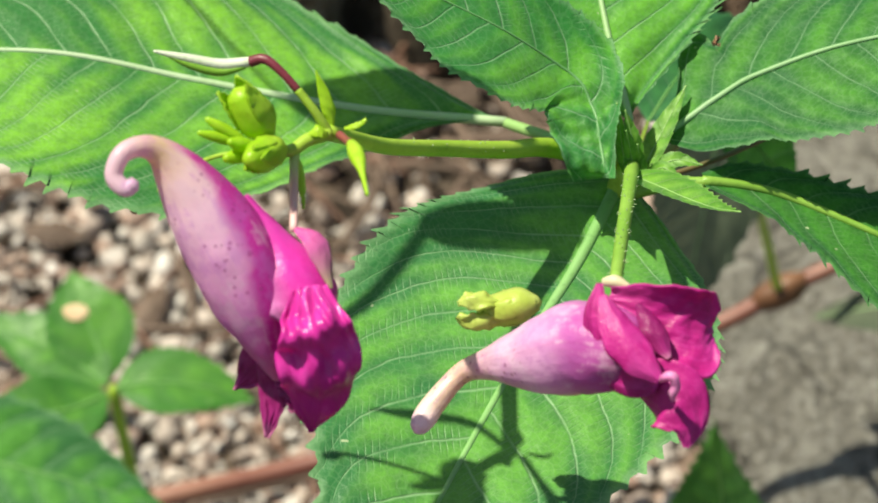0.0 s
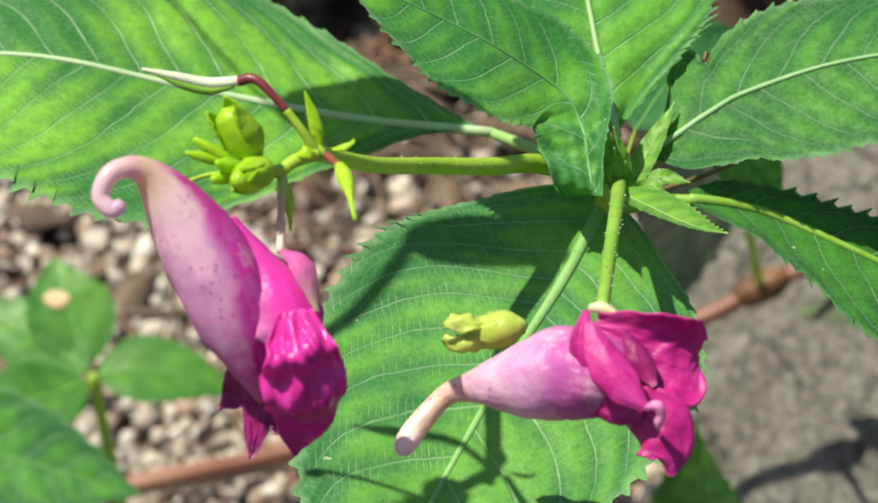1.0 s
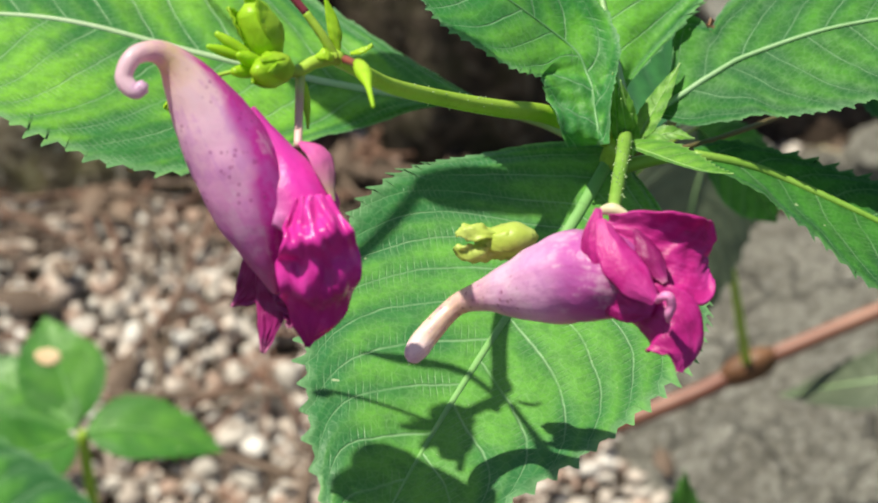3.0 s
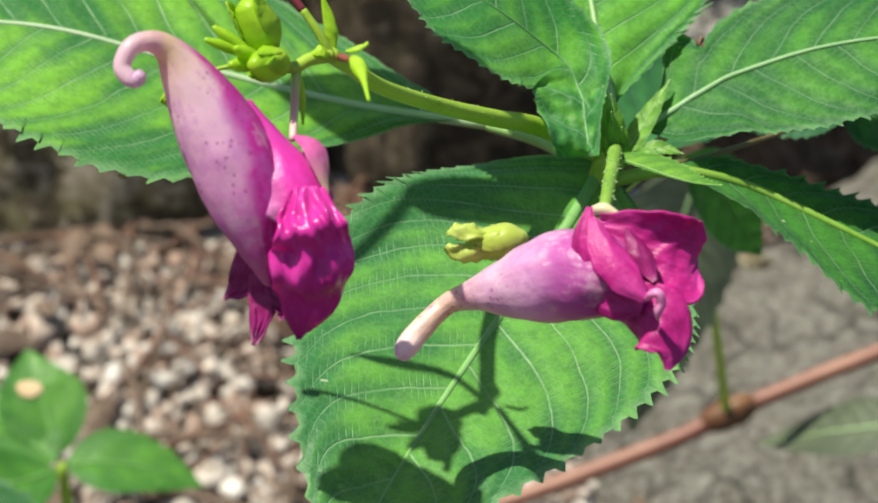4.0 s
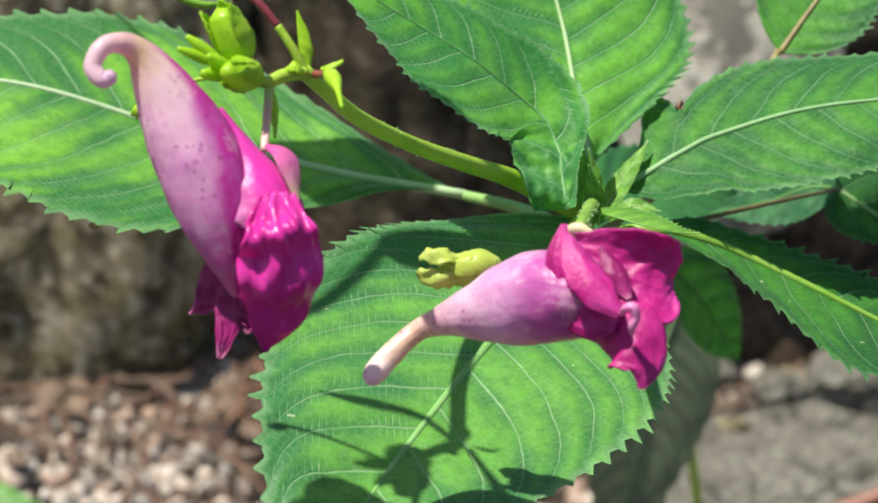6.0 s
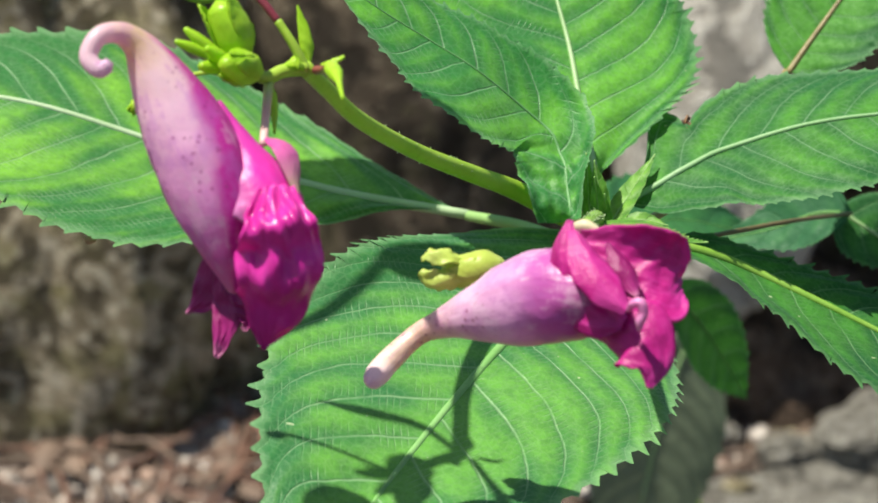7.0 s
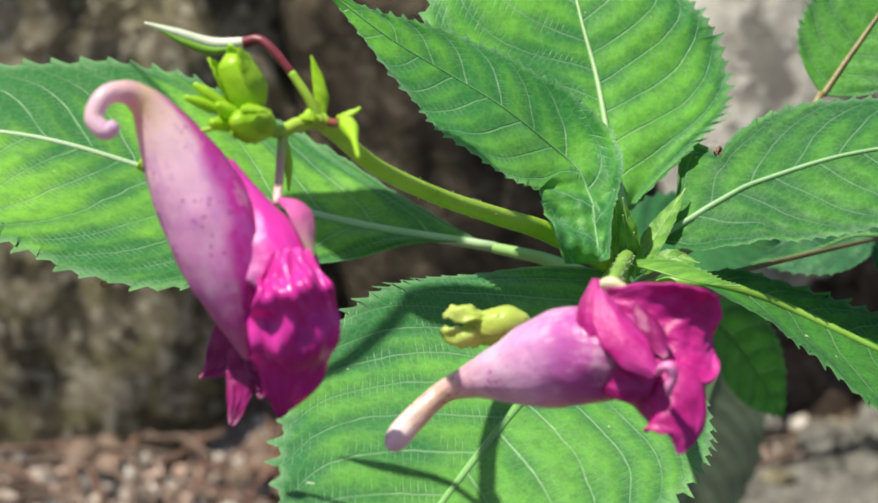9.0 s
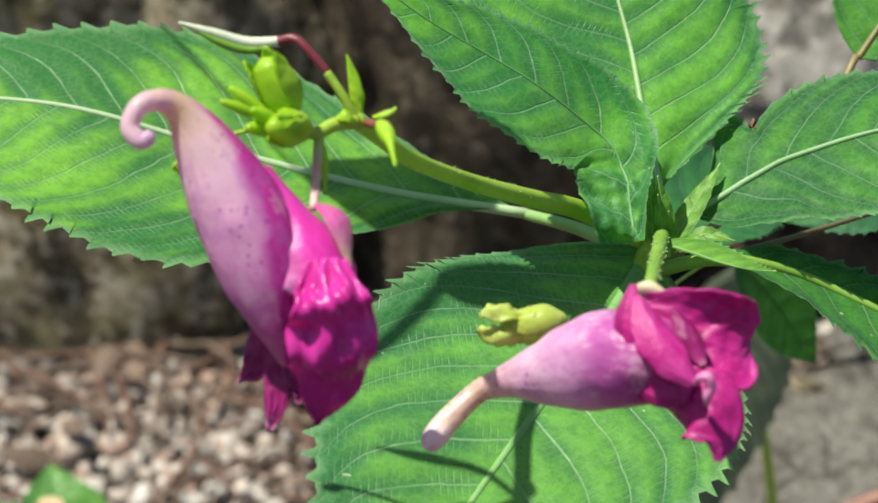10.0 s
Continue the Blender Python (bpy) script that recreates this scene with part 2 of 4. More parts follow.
# bluer copy, darker again, with the shade under the shoot in its colour
LEAF_DEEP_SHADED = leaf_material("leaf_deep_shaded_green", (0.026, 0.12, 0.05), (0.05, 0.20, 0.056), (0.09, 0.22, 0.09), share=0.25, vein_amount=0.3, rough=0.6, sheen=0.04, gloss=0.2)
LEAF_FRESH = leaf_material("leaf_fresh_green", (0.10, 0.29, 0.03), (0.24, 0.50, 0.06), (0.42, 0.62, 0.2), share=0.4, vein_amount=0.35)
LEAF_WEED = leaf_material("weed_green", (0.052, 0.21, 0.03), (0.115, 0.335, 0.042), (0.28, 0.48, 0.16), share=0.4, rough=0.5, vein_amount=0.14, relief=0.4, rim=0.0)
LEAF_GREY = leaf_material("leaf_grey_green", (0.13, 0.17, 0.11), (0.20, 0.24, 0.15), (0.24, 0.27, 0.17), share=0.3, rough=0.6, vein_amount=0.08, rim=0.0)
MIDRIB_WHITE = stem_material("midrib_white", (0.44, 0.60, 0.34), (0.54, 0.67, 0.44), 90, 0.45, 0.2, speckle=(0.36, 0.5, 0.24))
MIDRIB_GREEN = stem_material("midrib_green", (0.26, 0.46, 0.13), (0.33, 0.53, 0.19), 90, 0.5, 0.25)
MIDRIB_SOFT = stem_material("midrib_soft", (0.20, 0.44, 0.12), (0.27, 0.50, 0.18), 90, 0.5, 0.25)
MIDRIB_LEAN = stem_material("midrib_lean", (0.26, 0.48, 0.20), (0.36, 0.56, 0.30), 90, 0.5, 0.3)
MIDRIB_WEED = stem_material("midrib_weed", (0.14, 0.36, 0.08), (0.20, 0.42, 0.12), 90, 0.5, 0.3)
MIDRIB_DULL = stem_material("midrib_dull", (0.15, 0.37, 0.13), (0.21, 0.43, 0.18), 90, 0.5, 0.3)
MIDRIB = stem_material("midrib_pale", (0.32, 0.51, 0.22), (0.42, 0.58, 0.31), 90, 0.45, 0.2, speckle=(0.3, 0.45, 0.18))
STALK = stem_material("stalk_green", (0.33, 0.53, 0.045), (0.46, 0.64, 0.085), 70, 0.36, 0.25)
STALK_DULL = stem_material("stalk_dull_green", (0.20, 0.40, 0.045), (0.30, 0.50, 0.085), 70, 0.45, 0.25)
STALK_BROWN = stem_material("stalk_brown", (0.09, 0.085, 0.03), (0.16, 0.11, 0.05), 60, 0.5)
STALK_OLIVE = stem_material("stalk_olive", (0.20, 0.15, 0.06), (0.30, 0.24, 0.10), 80, 0.45, 0.1)
STEM_RED = stem_material("stem_red", (0.17, 0.055, 0.04), (0.29, 0.135, 0.095), 25, 0.5)
BUD = stem_material("bud_yellow_green", (0.40, 0.68, 0.03), (0.60, 0.82, 0.08), 120, 0.34, 0.45, speckle=(0.30, 0.54, 0.02))
TWIG = stem_material("dry_twig", (0.085, 0.055, 0.04), (0.155, 0.105, 0.078), 40, 0.8)
NEEDLE = stem_material("dry_needle", (0.11, 0.072, 0.052), (0.19, 0.125, 0.09), 30, 0.7)
NEEDLE_RED = stem_material("dry_needle_red", (0.13, 0.062, 0.042), (0.22, 0.115, 0.078), 30, 0.7)
DEAD = stem_material("withered_brown", (0.26, 0.14, 0.08), (0.40, 0.25, 0.16), 150, 0.7)
TAN = stem_material("dry_tan", (0.5, 0.34, 0.2), (0.6, 0.44, 0.28), 120, 0.8)
CREAMY = stem_material("cream", (0.62, 0.52, 0.28), (0.70, 0.62, 0.42), 120, 0.5, 0.2, speckle=(0.5, 0.3, 0.2))
CREST = stem_material("crest_pink", (0.72, 0.16, 0.48), (0.82, 0.34, 0.62), 200, 0.4, 0.3, speckle=(0.7, 0.1, 0.45))
BUD_PALE = stem_material("bud_pale", (0.50, 0.62, 0.10), (0.62, 0.70, 0.22), 150, 0.4, 0.35, speckle=(0.3, 0.45, 0.06))
KEEL = stem_material("keel_green", (0.20, 0.42, 0.04), (0.30, 0.54, 0.07), 120, 0.4, 0.3)
HAIR = stem_material("hair_pale", (0.50, 0.66, 0.34), (0.62, 0.74, 0.46), 100, 0.5, 0.4)
PEDICEL_RED = stem_material("pedicel_dark_red", (0.16, 0.022, 0.04), (0.26, 0.06, 0.06), 80, 0.35, 0.1)
PEDICEL = ramp_material("pedicel_pale", [(0.0, (0.44, 0.62, 0.12)), (0.4, (0.56, 0.64, 0.24)), (0.65, (0.74, 0.46, 0.40)), (1.0, (0.84, 0.56, 0.56))], 0.25, 0.4, 0.1)
LEAF_DULL = leaf_material("leaf_dull_grey", (0.075, 0.095, 0.06), (0.11, 0.135, 0.085), (0.15, 0.17, 0.11), share=0.2, rough=0.6, vein_amount=0.08, rim=0.0)
POD = stem_material("pod_pale", (0.66, 0.72, 0.55), (0.82, 0.82, 0.76), 120, 0.5, 0.2, speckle=(0.3, 0.42, 0.12))
JOINT = stem_material("joint_brown", (0.12, 0.05, 0.022), (0.20, 0.09, 0.04), 60, 0.5)
CREAM = (0.78, 0.59, 0.37)
MAG = (0.62, 0.03, 0.38)
# stops 0.52 to 0.62: pale pink, raised further for the body's whitish highlight
SPUR = ramp_material("spur_pink", [(0.0, (0.80, 0.58, 0.71)), (0.30, (0.80, 0.55, 0.61)), (0.43, CREAM), (0.52, (0.90, 0.66, 0.68)), (0.62, (0.90, 0.60, 0.76)), (0.72, (0.86, 0.46, 0.73)), (0.83, (0.74, 0.25, 0.62)), (0.93, (0.68, 0.14, 0.47)), (1.0, (0.78, 0.24, 0.49))], 0.42, 0.36, 0.16, (0.44, 0.82, (0.33, 0.04, 0.21)), 0.3, MAG, (0.4, (0.82, 0.60, 0.74), (0.58, 0.19, 0.60)))
SPUR_B = ramp_material("spur_pale", [(0.0, (0.92, 0.70, 0.82)), (0.16, (0.90, 0.70, 0.76)), (0.26, (0.86, 0.66, 0.54)), (0.40, (0.82, 0.56, 0.42)), (0.50, (0.80, 0.52, 0.56)), (0.60, (0.76, 0.44, 0.68)), (0.72, (0.74, 0.38, 0.66)), (0.84, (0.52, 0.11, 0.42)), (1.0, (0.36, 0.012, 0.20))], 0.28, 0.34, 0.3, (0.24, 0.62, (0.28, 0.04, 0.10)), 0.4, None, (0.42, (0.88, 0.66, 0.80), (0.46, 0.12, 0.44)), (0.5, (0.84, 0.56, 0.42)))
PETAL_HOOD = ramp_material("petal_hood", [(0.0, (0.72, 0.06, 0.46)), (0.4, (0.78, 0.05, 0.48)), (1.0, (0.72, 0.02, 0.38))], 0.34, 0.36, 0.3, None, 0.35, None, (0.35, (0.76, 0.10, 0.52), (0.46, 0.01, 0.24)), None, (0.70, 0.26, 0.58))
PETAL_SILK = ramp_material("petal_silk", [(0.0, (0.703, 0.073, 0.396)), (0.35, (0.613, 0.021, 0.297)), (0.75, (0.557, 0.016, 0.253)), (1.0, (0.666, 0.045, 0.378))], 0.38, 0.40, 0.45, None, 0.6, None, (0.5, (0.72, 0.081, 0.432), (0.36, 0.007, 0.152)))
PETAL_WET = ramp_material("petal_wet", [(0.0, (0.8, 0.057, 0.476)), (0.4, (0.762, 0.034, 0.419)), (0.75, (0.628, 0.019, 0.324)), (1.0, (0.533, 0.016, 0.258))], 0.36, 0.24, 0.35, None, 0.4, None, (0.35, (0.819, 0.095, 0.533), (0.495, 0.011, 0.248)))
PETAL_DEEP = ramp_material("petal_deep", [(0.0, (0.375, 0.013, 0.187)), (0.6, (0.321, 0.009, 0.152)), (0.86, (0.464, 0.026, 0.25)), (1.0, (0.75, 0.268, 0.5))], 0.36, 0.36, 0.3, None, 0.5)
PETAL_PALE = ramp_material("petal_pale", [(0.0, (0.66, 0.07, 0.38)), (0.55, (0.72, 0.16, 0.46)), (0.8, (0.70, 0.30, 0.44)), (1.0, (0.6, 0.6, 0.3))], 0.35, 0.35, 0.2, None, 0.3)
ROCK_BROWN = rock_material("rock_brown", (0.17, 0.135, 0.085), (0.56, 0.46, 0.32), (0.86, 0.77, 0.61), 48, (0.23, 0.21, 0.07), 1.0, 120)
# bank stone darkened: the deep shade behind the plant is in this colour
ROCK_SHADED = rock_material("rock_shaded", (0.07, 0.052, 0.037), (0.15, 0.115, 0.082), (0.28, 0.23, 0.165), 40, (0.06, 0.055, 0.025), 1.0, 85)
ROCK_PALE = rock_material("rock_pale", (0.34, 0.31, 0.275), (0.54, 0.505, 0.46), (0.66, 0.63, 0.58), 40, None, 0.8, 70)
ROCK_GREY = rock_material("rock_grey", (0.225, 0.205, 0.175), (0.40, 0.375, 0.33), (0.58, 0.55, 0.505), 80, None, 1.0, 420, 0.55, 38)
EARTH = rock_material("earth_clod", (0.085, 0.055, 0.038), (0.16, 0.105, 0.074), (0.32, 0.23, 0.165), 60, None, 1.0, 120)
SOIL = rock_material("soil", (0.09, 0.066, 0.05), (0.17, 0.125, 0.096), (0.24, 0.185, 0.145), 50, None, 1.0, 140)
PEBBLE = pebble_material()


# ---- mesh tools (lengths in centimetres, scaled to metres at the end) ----
def part(name, bm, material, parent=None, label=""):
    for v in bm.verts:
        v.co *= 0.01
    mesh = bpy.data.meshes.new(name)
    bm.to_mesh(mesh)
    bm.free()
    for p in mesh.polygons:
        p.use_smooth = True
    mesh.materials.append(material)
    ob = new(name, mesh)
    if parent:
        ob.parent = parent
    if label:
        ob["label"] = label
    return ob


def thing(name, label, category, kind="", group=""):
    return tagged(new(name), label, category, group, kind)


def curve(points, n):
    """n + 1 points on a smooth line through the given ones."""
    p = [Vector(q) for q in points]
    p = [2 * p[0] - p[1], *p, 2 * p[-1] - p[-2]]
    out = []
    for k in range(n + 1):
        f = k / n * (len(p) - 3)
        i = min(int(f), len(p) - 4)
        t = f - i
        a, b, c, d = p[i : i + 4]
        out.append(0.5 * (2 * b + (c - a) * t + (2 * a - 5 * b + 4 * c - d) * t * t + (3 * b - a - 3 * c + d) * t**3))
    return out


def along(values, s):
    f = s * (len(values) - 1)
    i = min(int(f), len(values) - 2)
    t = f - i
    b, c = values[i], values[i + 1]
    a = values[i - 1] if i else 2 * b - c
    d = values[i + 2] if i + 2 < len(values) else 2 * c - b
    v = 0.5 * (2 * b + (c - a) * t + (2 * a - 5 * b + 4 * c - d) * t * t + (3 * b - a - 3 * c + d) * t**3)
    return max(v, min(b, c) * 0.8)


def tangents(c):
    return [(c[min(k + 1, len(c) - 1)] - c[max(k - 1, 0)]).normalized() for k in range(len(c))]


def tube_mesh(points, radii, n=24, sides=10, flat=1.0, seam=(0, 0, 1), rough=0.0, bm=None, fixed=False):
    """A tapered tube with closed ends; flat squeezes it along its seam direction."""
    bm = bm or bmesh.new()
    uv = bm.loops.layers.uv.verify()
    c = curve(points, n)
    ts = tangents(c)
    ref = Vector(seam)
    rings = []
    for k, (p, t) in enumerate(zip(c, ts)):
        if fixed:
            ref = Vector(seam)
        ref = (ref - t * ref.dot(t)).normalized()
        b = t.cross(ref)
        r = along(radii, k / n)
        ring = []
        for j in range(sides):
            a = 2 * math.pi * j / sides
            w = r * (1 + rough * noise.noise(p * 3 + Vector((j * 1.7, 0, 0))))
            ring.append(bm.verts.new(p + ref * (math.cos(a) * w * flat) + b * (math.sin(a) * w)))
        rings.append(ring)
    for k in range(n):
        for j in range(sides):
            f = bm.faces.new((rings[k][j], rings[k][(j + 1) % sides], rings[k + 1][(j + 1) % sides], rings[k + 1][j]))
            for loop, (uu, vv) in zip(f.loops, ((k, j), (k, j + 1), (k + 1, j + 1), (k + 1, j))):
                loop[uv].uv = (uu / n, vv / sides)
    for ring, end, uu in ((rings[0], c[0], 0), (rings[-1], c[-1], 1)):
        tip = bm.verts.new(end + (ts[0] * -along(radii, 0) if uu == 0 else ts[-1] * along(radii, 1)) * 0.6)
        for j in range(sides):
            q = (ring[(j + 1) % sides], ring[j], tip) if uu == 0 else (ring[j], ring[(j + 1) % sides], tip)
            f = bm.faces.new(q)
            for loop in f.loops:
                loop[uv].uv = (uu, 0.5)
    return bm


def tube(name, points, radii, material, parent, label="", **more):
    return part(name, tube_mesh(points, radii, **more), material, parent, label)


def even_curve(points, n):
    """As curve(), with its points at equal steps along the line."""
    c = curve(points, n * 3)
    run = [0.0]
    for a, b in zip(c, c[1:]):
        run.append(run[-1] + (b - a).length)
    out, i = [], 0
    for k in range(n + 1):
        want = run[-1] * k / n
        while i < len(run) - 2 and run[i + 1] < want:
            i += 1
        out.append(c[i].lerp(c[i + 1], (want - run[i]) / max(run[i + 1] - run[i], 1e-9)))
    return out


def spine_of(spine, rows, even):
    return even_curve(spine, rows) if even else curve(spine, rows)


def leaf_mesh(spine, hw, up, teeth=26, peak=0.4, lead=0.75, fold=0.12, cup=0.0, wave=0.06, tooth=0.11, cols=14, seed=0, lop=0.0, gap=0.62, profile=None, back=None, front=None, crimp=None, ear=None, curl=None, base_up=None):
    """A toothed leaf blade along spine, half as wide as hw, with its upper side towards up. fold lifts both halves, cup bends the rims,
    profile = half widths of the two halves from base to tip, crimp = (height, reach) puckers the base, ear = (height, reach, sweep) curls up the base of one half,
    curl the rim of the other; base_up = the upper side's direction at the base."""
    rows = teeth * 10
    c = spine_of(spine, rows, profile)
    ts = tangents(c)
    length = sum((c[k + 1] - c[k]).length for k in range(rows))
    up = Vector(up).normalized()
    low = Vector(base_up).normalized() if base_up else up
    tail = lead * (1 - peak) / peak
    bm = bmesh.new()
    uv = bm.loops.layers.uv.new("UVMap")
    veins = bm.loops.layers.uv.new("veins")
    grid, flat = [], []
    rnd = random.Random(seed)
    jag = [[0.55 + 0.8 * rnd.random() for _ in range(teeth + 2)] for _ in range(2)]
    for k in range(rows + 1):
        s = min(max(k / rows, 0.004), 0.996)
        w = hw * (s / peak) ** lead * ((1 - s) / (1 - peak)) ** tail
        t = ts[k]
        side = t.cross(low.lerp(up, min(1.0, s / 0.5))).normalized()
        n = side.cross(t).normalized()
        row, place = [], []
        for j in range(-cols, cols + 1):
            v = j / (cols - 1) * 0.91 if abs(j) < cols else math.copysign(1.0, j)
            half = 0 if v < 0 else 1
            if profile:
                w = max(along(profile[half], s), 0.01)
            saw = (s * teeth + 0.37 * half) % 1.0
            which = int(s * teeth + 0.37 * half)
            rise = (saw / 0.74) ** 1.5 if saw < 0.74 else (1 - saw) / 0.26
            size = jag[half][which] * tooth * hw * min(1, 3.2 * s, 4 * (1 - s) + 0.15)
            rim = 1.0 if abs(j) == cols else 0.0
            x = v * w * (1 + lop * (1 if v > 0 else -1)) + math.copysign(size * (rise - 0.25) * rim, v)
            if back and v > 0:
                x *= along(back, s)
            if front and v < 0:
                x *= along(front, s)
            ahead = size * 0.5 * rise * rim
            a = abs(x)
            q = (s * length - 0.66 * a - 0.42 * hw * abs(v) ** 5) / gap
            puff = (0.5 - 0.5 * math.cos(2 * math.pi * (q + 0.4 * half + 0.5))) * min(1, 4 * abs(v)) * (1 - abs(v) ** 4)
            p3 = c[k] * 0.55
            lift = fold * a + cup * a * a + 0.004 * hw * puff
            lift += wave * hw * noise.noise(p3 + Vector((v * 1.4, seed * 7.3, 0))) * (0.25 + abs(v))
            lift += wave * 0.5 * hw * abs(v) ** 3 * noise.noise(p3 * 2.6 + Vector((v * 2, 3.1 * seed, 9)))
            if crimp:
                f = max(0.0, 1 - s / crimp[1])
                lift += crimp[0] * f * math.sin(s * length * 11 + 2.5 * v + 1.5 * noise.noise(p3 * 4)) * (0.45 + 0.35 * abs(v))
                lift += crimp[0] * 0.5 * f * noise.noise(Vector((s * length * 7, x * 4, seed)))
                lift += crimp[0] * 0.14 * f * math.sin(x * 34 + 2 * noise.noise(p3 * 5))
            if ear and v < 0:
                lobe = max(0.0, 1 - s / ear[1]) * min(1.0, s / 0.1) * abs(v) ** 1.6
                lift += ear[0] * lobe
                ahead += ear[2] * lobe
            if curl and v > 0:
                lift += curl[0] * max(0.0, 1 - s / curl[1]) * v ** 4
            row.append(bm.verts.new(c[k] + side * x + t * ahead + n * lift))
            place.append((s * length, x, q, v))
        grid.append(row)
        flat.append(place)
    for k in range(rows):
        for j in range(2 * cols):
            f = bm.faces.new((grid[k][j], grid[k][j + 1], grid[k + 1][j + 1], grid[k + 1][j]))
            shift = 0.4 if j >= cols else 0.0
            for loop, (a, b) in zip(f.loops, ((k, j), (k, j + 1), (k + 1, j + 1), (k + 1, j))):
                loop[uv].uv = flat[a][b][:2]
                loop[veins].uv = (flat[a][b][2] + shift, flat[a][b][3])
    return bm


def fuzz(parent, points, radius, count, seed, length=0.07):
    """Short pale hairs that stand out from a stalk."""
    rnd = random.Random(seed)
    c = curve(points, 60)
    ts = tangents(c)
    bm = bmesh.new()
    for _ in range(count):
        k = rnd.randrange(2, 58)
        a = Vector((rnd.gauss(0, 1), rnd.gauss(0, 1), rnd.gauss(0, 1)))
        out = (a - ts[k] * a.dot(ts[k])).normalized()
        root = c[k].lerp(c[k + 1], rnd.random()) + out * radius * 0.9
        ln = length * rnd.uniform(0.5, 1.2)
        tube_mesh([root, root + out * ln * 0.6 + ts[k] * ln * 0.1, root + out * ln + ts[k] * ln * 0.35], [0.008, 0.006, 0.002], n=3, sides=4, bm=bm)
    return tagged(part("hairs", bm, HAIR, parent), kind="stuff")


def leaf(parent, spine, hw, up, material=None, rib=None, rib_size=0.055, label="", petiole=None, stalk=None, sink=0.0, **more):
    more.setdefault("gap", 0.68 if material is None else 0.55)
    bm = leaf_mesh(spine, hw, up, **more)
    bm.verts.ensure_lookup_table()
    cols = more.get("cols", 14)
    rows = len(bm.verts) // (2 * cols + 1)
    upward = Vector(up).normalized()
    # the midrib follows the blade's middle line
    line = [bm.verts[(2 * cols + 1) * round(k * (rows - 1) / 24) + cols].co - upward * (sink - 0.12 * rib_size) for k in range(25)]
    blade = part("leaf", bm, material or LEAF, parent, label)
    tube("midrib", line, [rib_size, rib_size * 0.8, rib_size * 0.6, rib_size * 0.38, 0.012], rib or MIDRIB, blade, "pale green raised midrib", n=48, sides=8)
    if petiole:
        tube("petiole", petiole, [rib_size * 0.98, rib_size * 1.15, rib_size * 1.3], stalk or STALK, blade, n=20, sides=10)
    return blade


def petal_mesh(spine, widths, up, cup=0.3, ruffle=0.05, waves=5.0, rows=48, cols=18, twist=0.0, seed=0, shift=(0.0, 0.0), lean=3.4, crumple=0.7, calm=(1.0, 1.0), notch=0.10):
    """A soft petal: half widths along the spine, bent across by cup, crumpled by ruffle."""
    c = curve(spine, rows)
    ts = tangents(c)
    bm = bmesh.new()
    uv = bm.loops.layers.uv.verify()
    grid = []
    for k in range(rows + 1):
        s = k / rows
        w = max(along(widths, s), 0.004)
        t = ts[k]
        n = Vector(up)
        n = (n - t * n.dot(t)).normalized()
        if twist:
            n = Matrix.Rotation(radians(twist * s), 3, t) @ n
        side = t.cross(n)
        row = []
        for j in range(cols + 1):
            v = 2 * j / cols - 1
            lift = -cup * w * v * v
            crease = ruffle * along(calm, s)
            lift += crease * math.sin(waves * 2 * math.pi * s + lean * v + seed) * (0.45 + 0.55 * abs(v)) * min(1, 4 * s, 5 * (1 - s))
            lift += crease * 0.8 * noise.noise(Vector((s * 5, v * 2.5, seed * 3.7)))
            lift += crease * crumple * noise.noise(Vector((s * 9 + v * 2.0, v * 4.5, seed * 2.3)))
            edge = 1 + notch * noise.noise(Vector((s * 7, math.copysign(2.0, v), seed * 5.1))) * abs(v)
            row.append(bm.verts.new(c[k] + side * (w * v * edge + along(shift, s)) + n * lift))
        grid.append(row)
    for k in range(rows):
        for j in range(cols):
            f = bm.faces.new((grid[k][j], grid[k][j + 1], grid[k + 1][j + 1], grid[k + 1][j]))
            for loop, (a, b) in zip(f.loops, ((k, j), (k, j + 1), (k + 1, j + 1), (k + 1, j))):
                loop[uv].uv = (a / rows, b / cols)
    return bm


def petal(name, parent, spine, widths, up, material, label="", **more):
    ob = part(name, petal_mesh(spine, widths, up, **more), material, parent, label)
    solid = ob.modifiers.new("thickness", "SOLIDIFY")
    solid.thickness = 0.00018
    return ob


def blob_mesh(centre, radii, squash=0.25, subdiv=3, seed=0, turn=(0, 0, 0), freq=1.0, bm=None, cut=None):
    """An uneven rounded lump."""
    bm = bm or bmesh.new()
    made = bmesh.ops.create_icosphere(bm, subdivisions=subdiv, radius=1.0)["verts"]
    rot = Euler([radians(a) for a in turn]).to_matrix()
    for v in made:
        d = v.co.normalized()
        r = 1 + squash * noise.noise(d * freq + Vector((seed * 13.7, seed * 3.1, 0))) + squash * 0.4 * noise.noise(d * freq * 2.7 + Vector((0, seed * 5.3, 2)))
        if cut is not None:
            r += cut * noise.noise(d * freq * 7 + Vector((seed, 1, 4)))
        q = Vector((d.x * radii[0], d.y * radii[1], d.z * radii[2])) * r
        v.co = rot @ q + Vector(centre)
    return bm


def ground_height(x, y):
    near = 0.2 * (y - 27)
    return max(min(near, 2.0), -6.0)


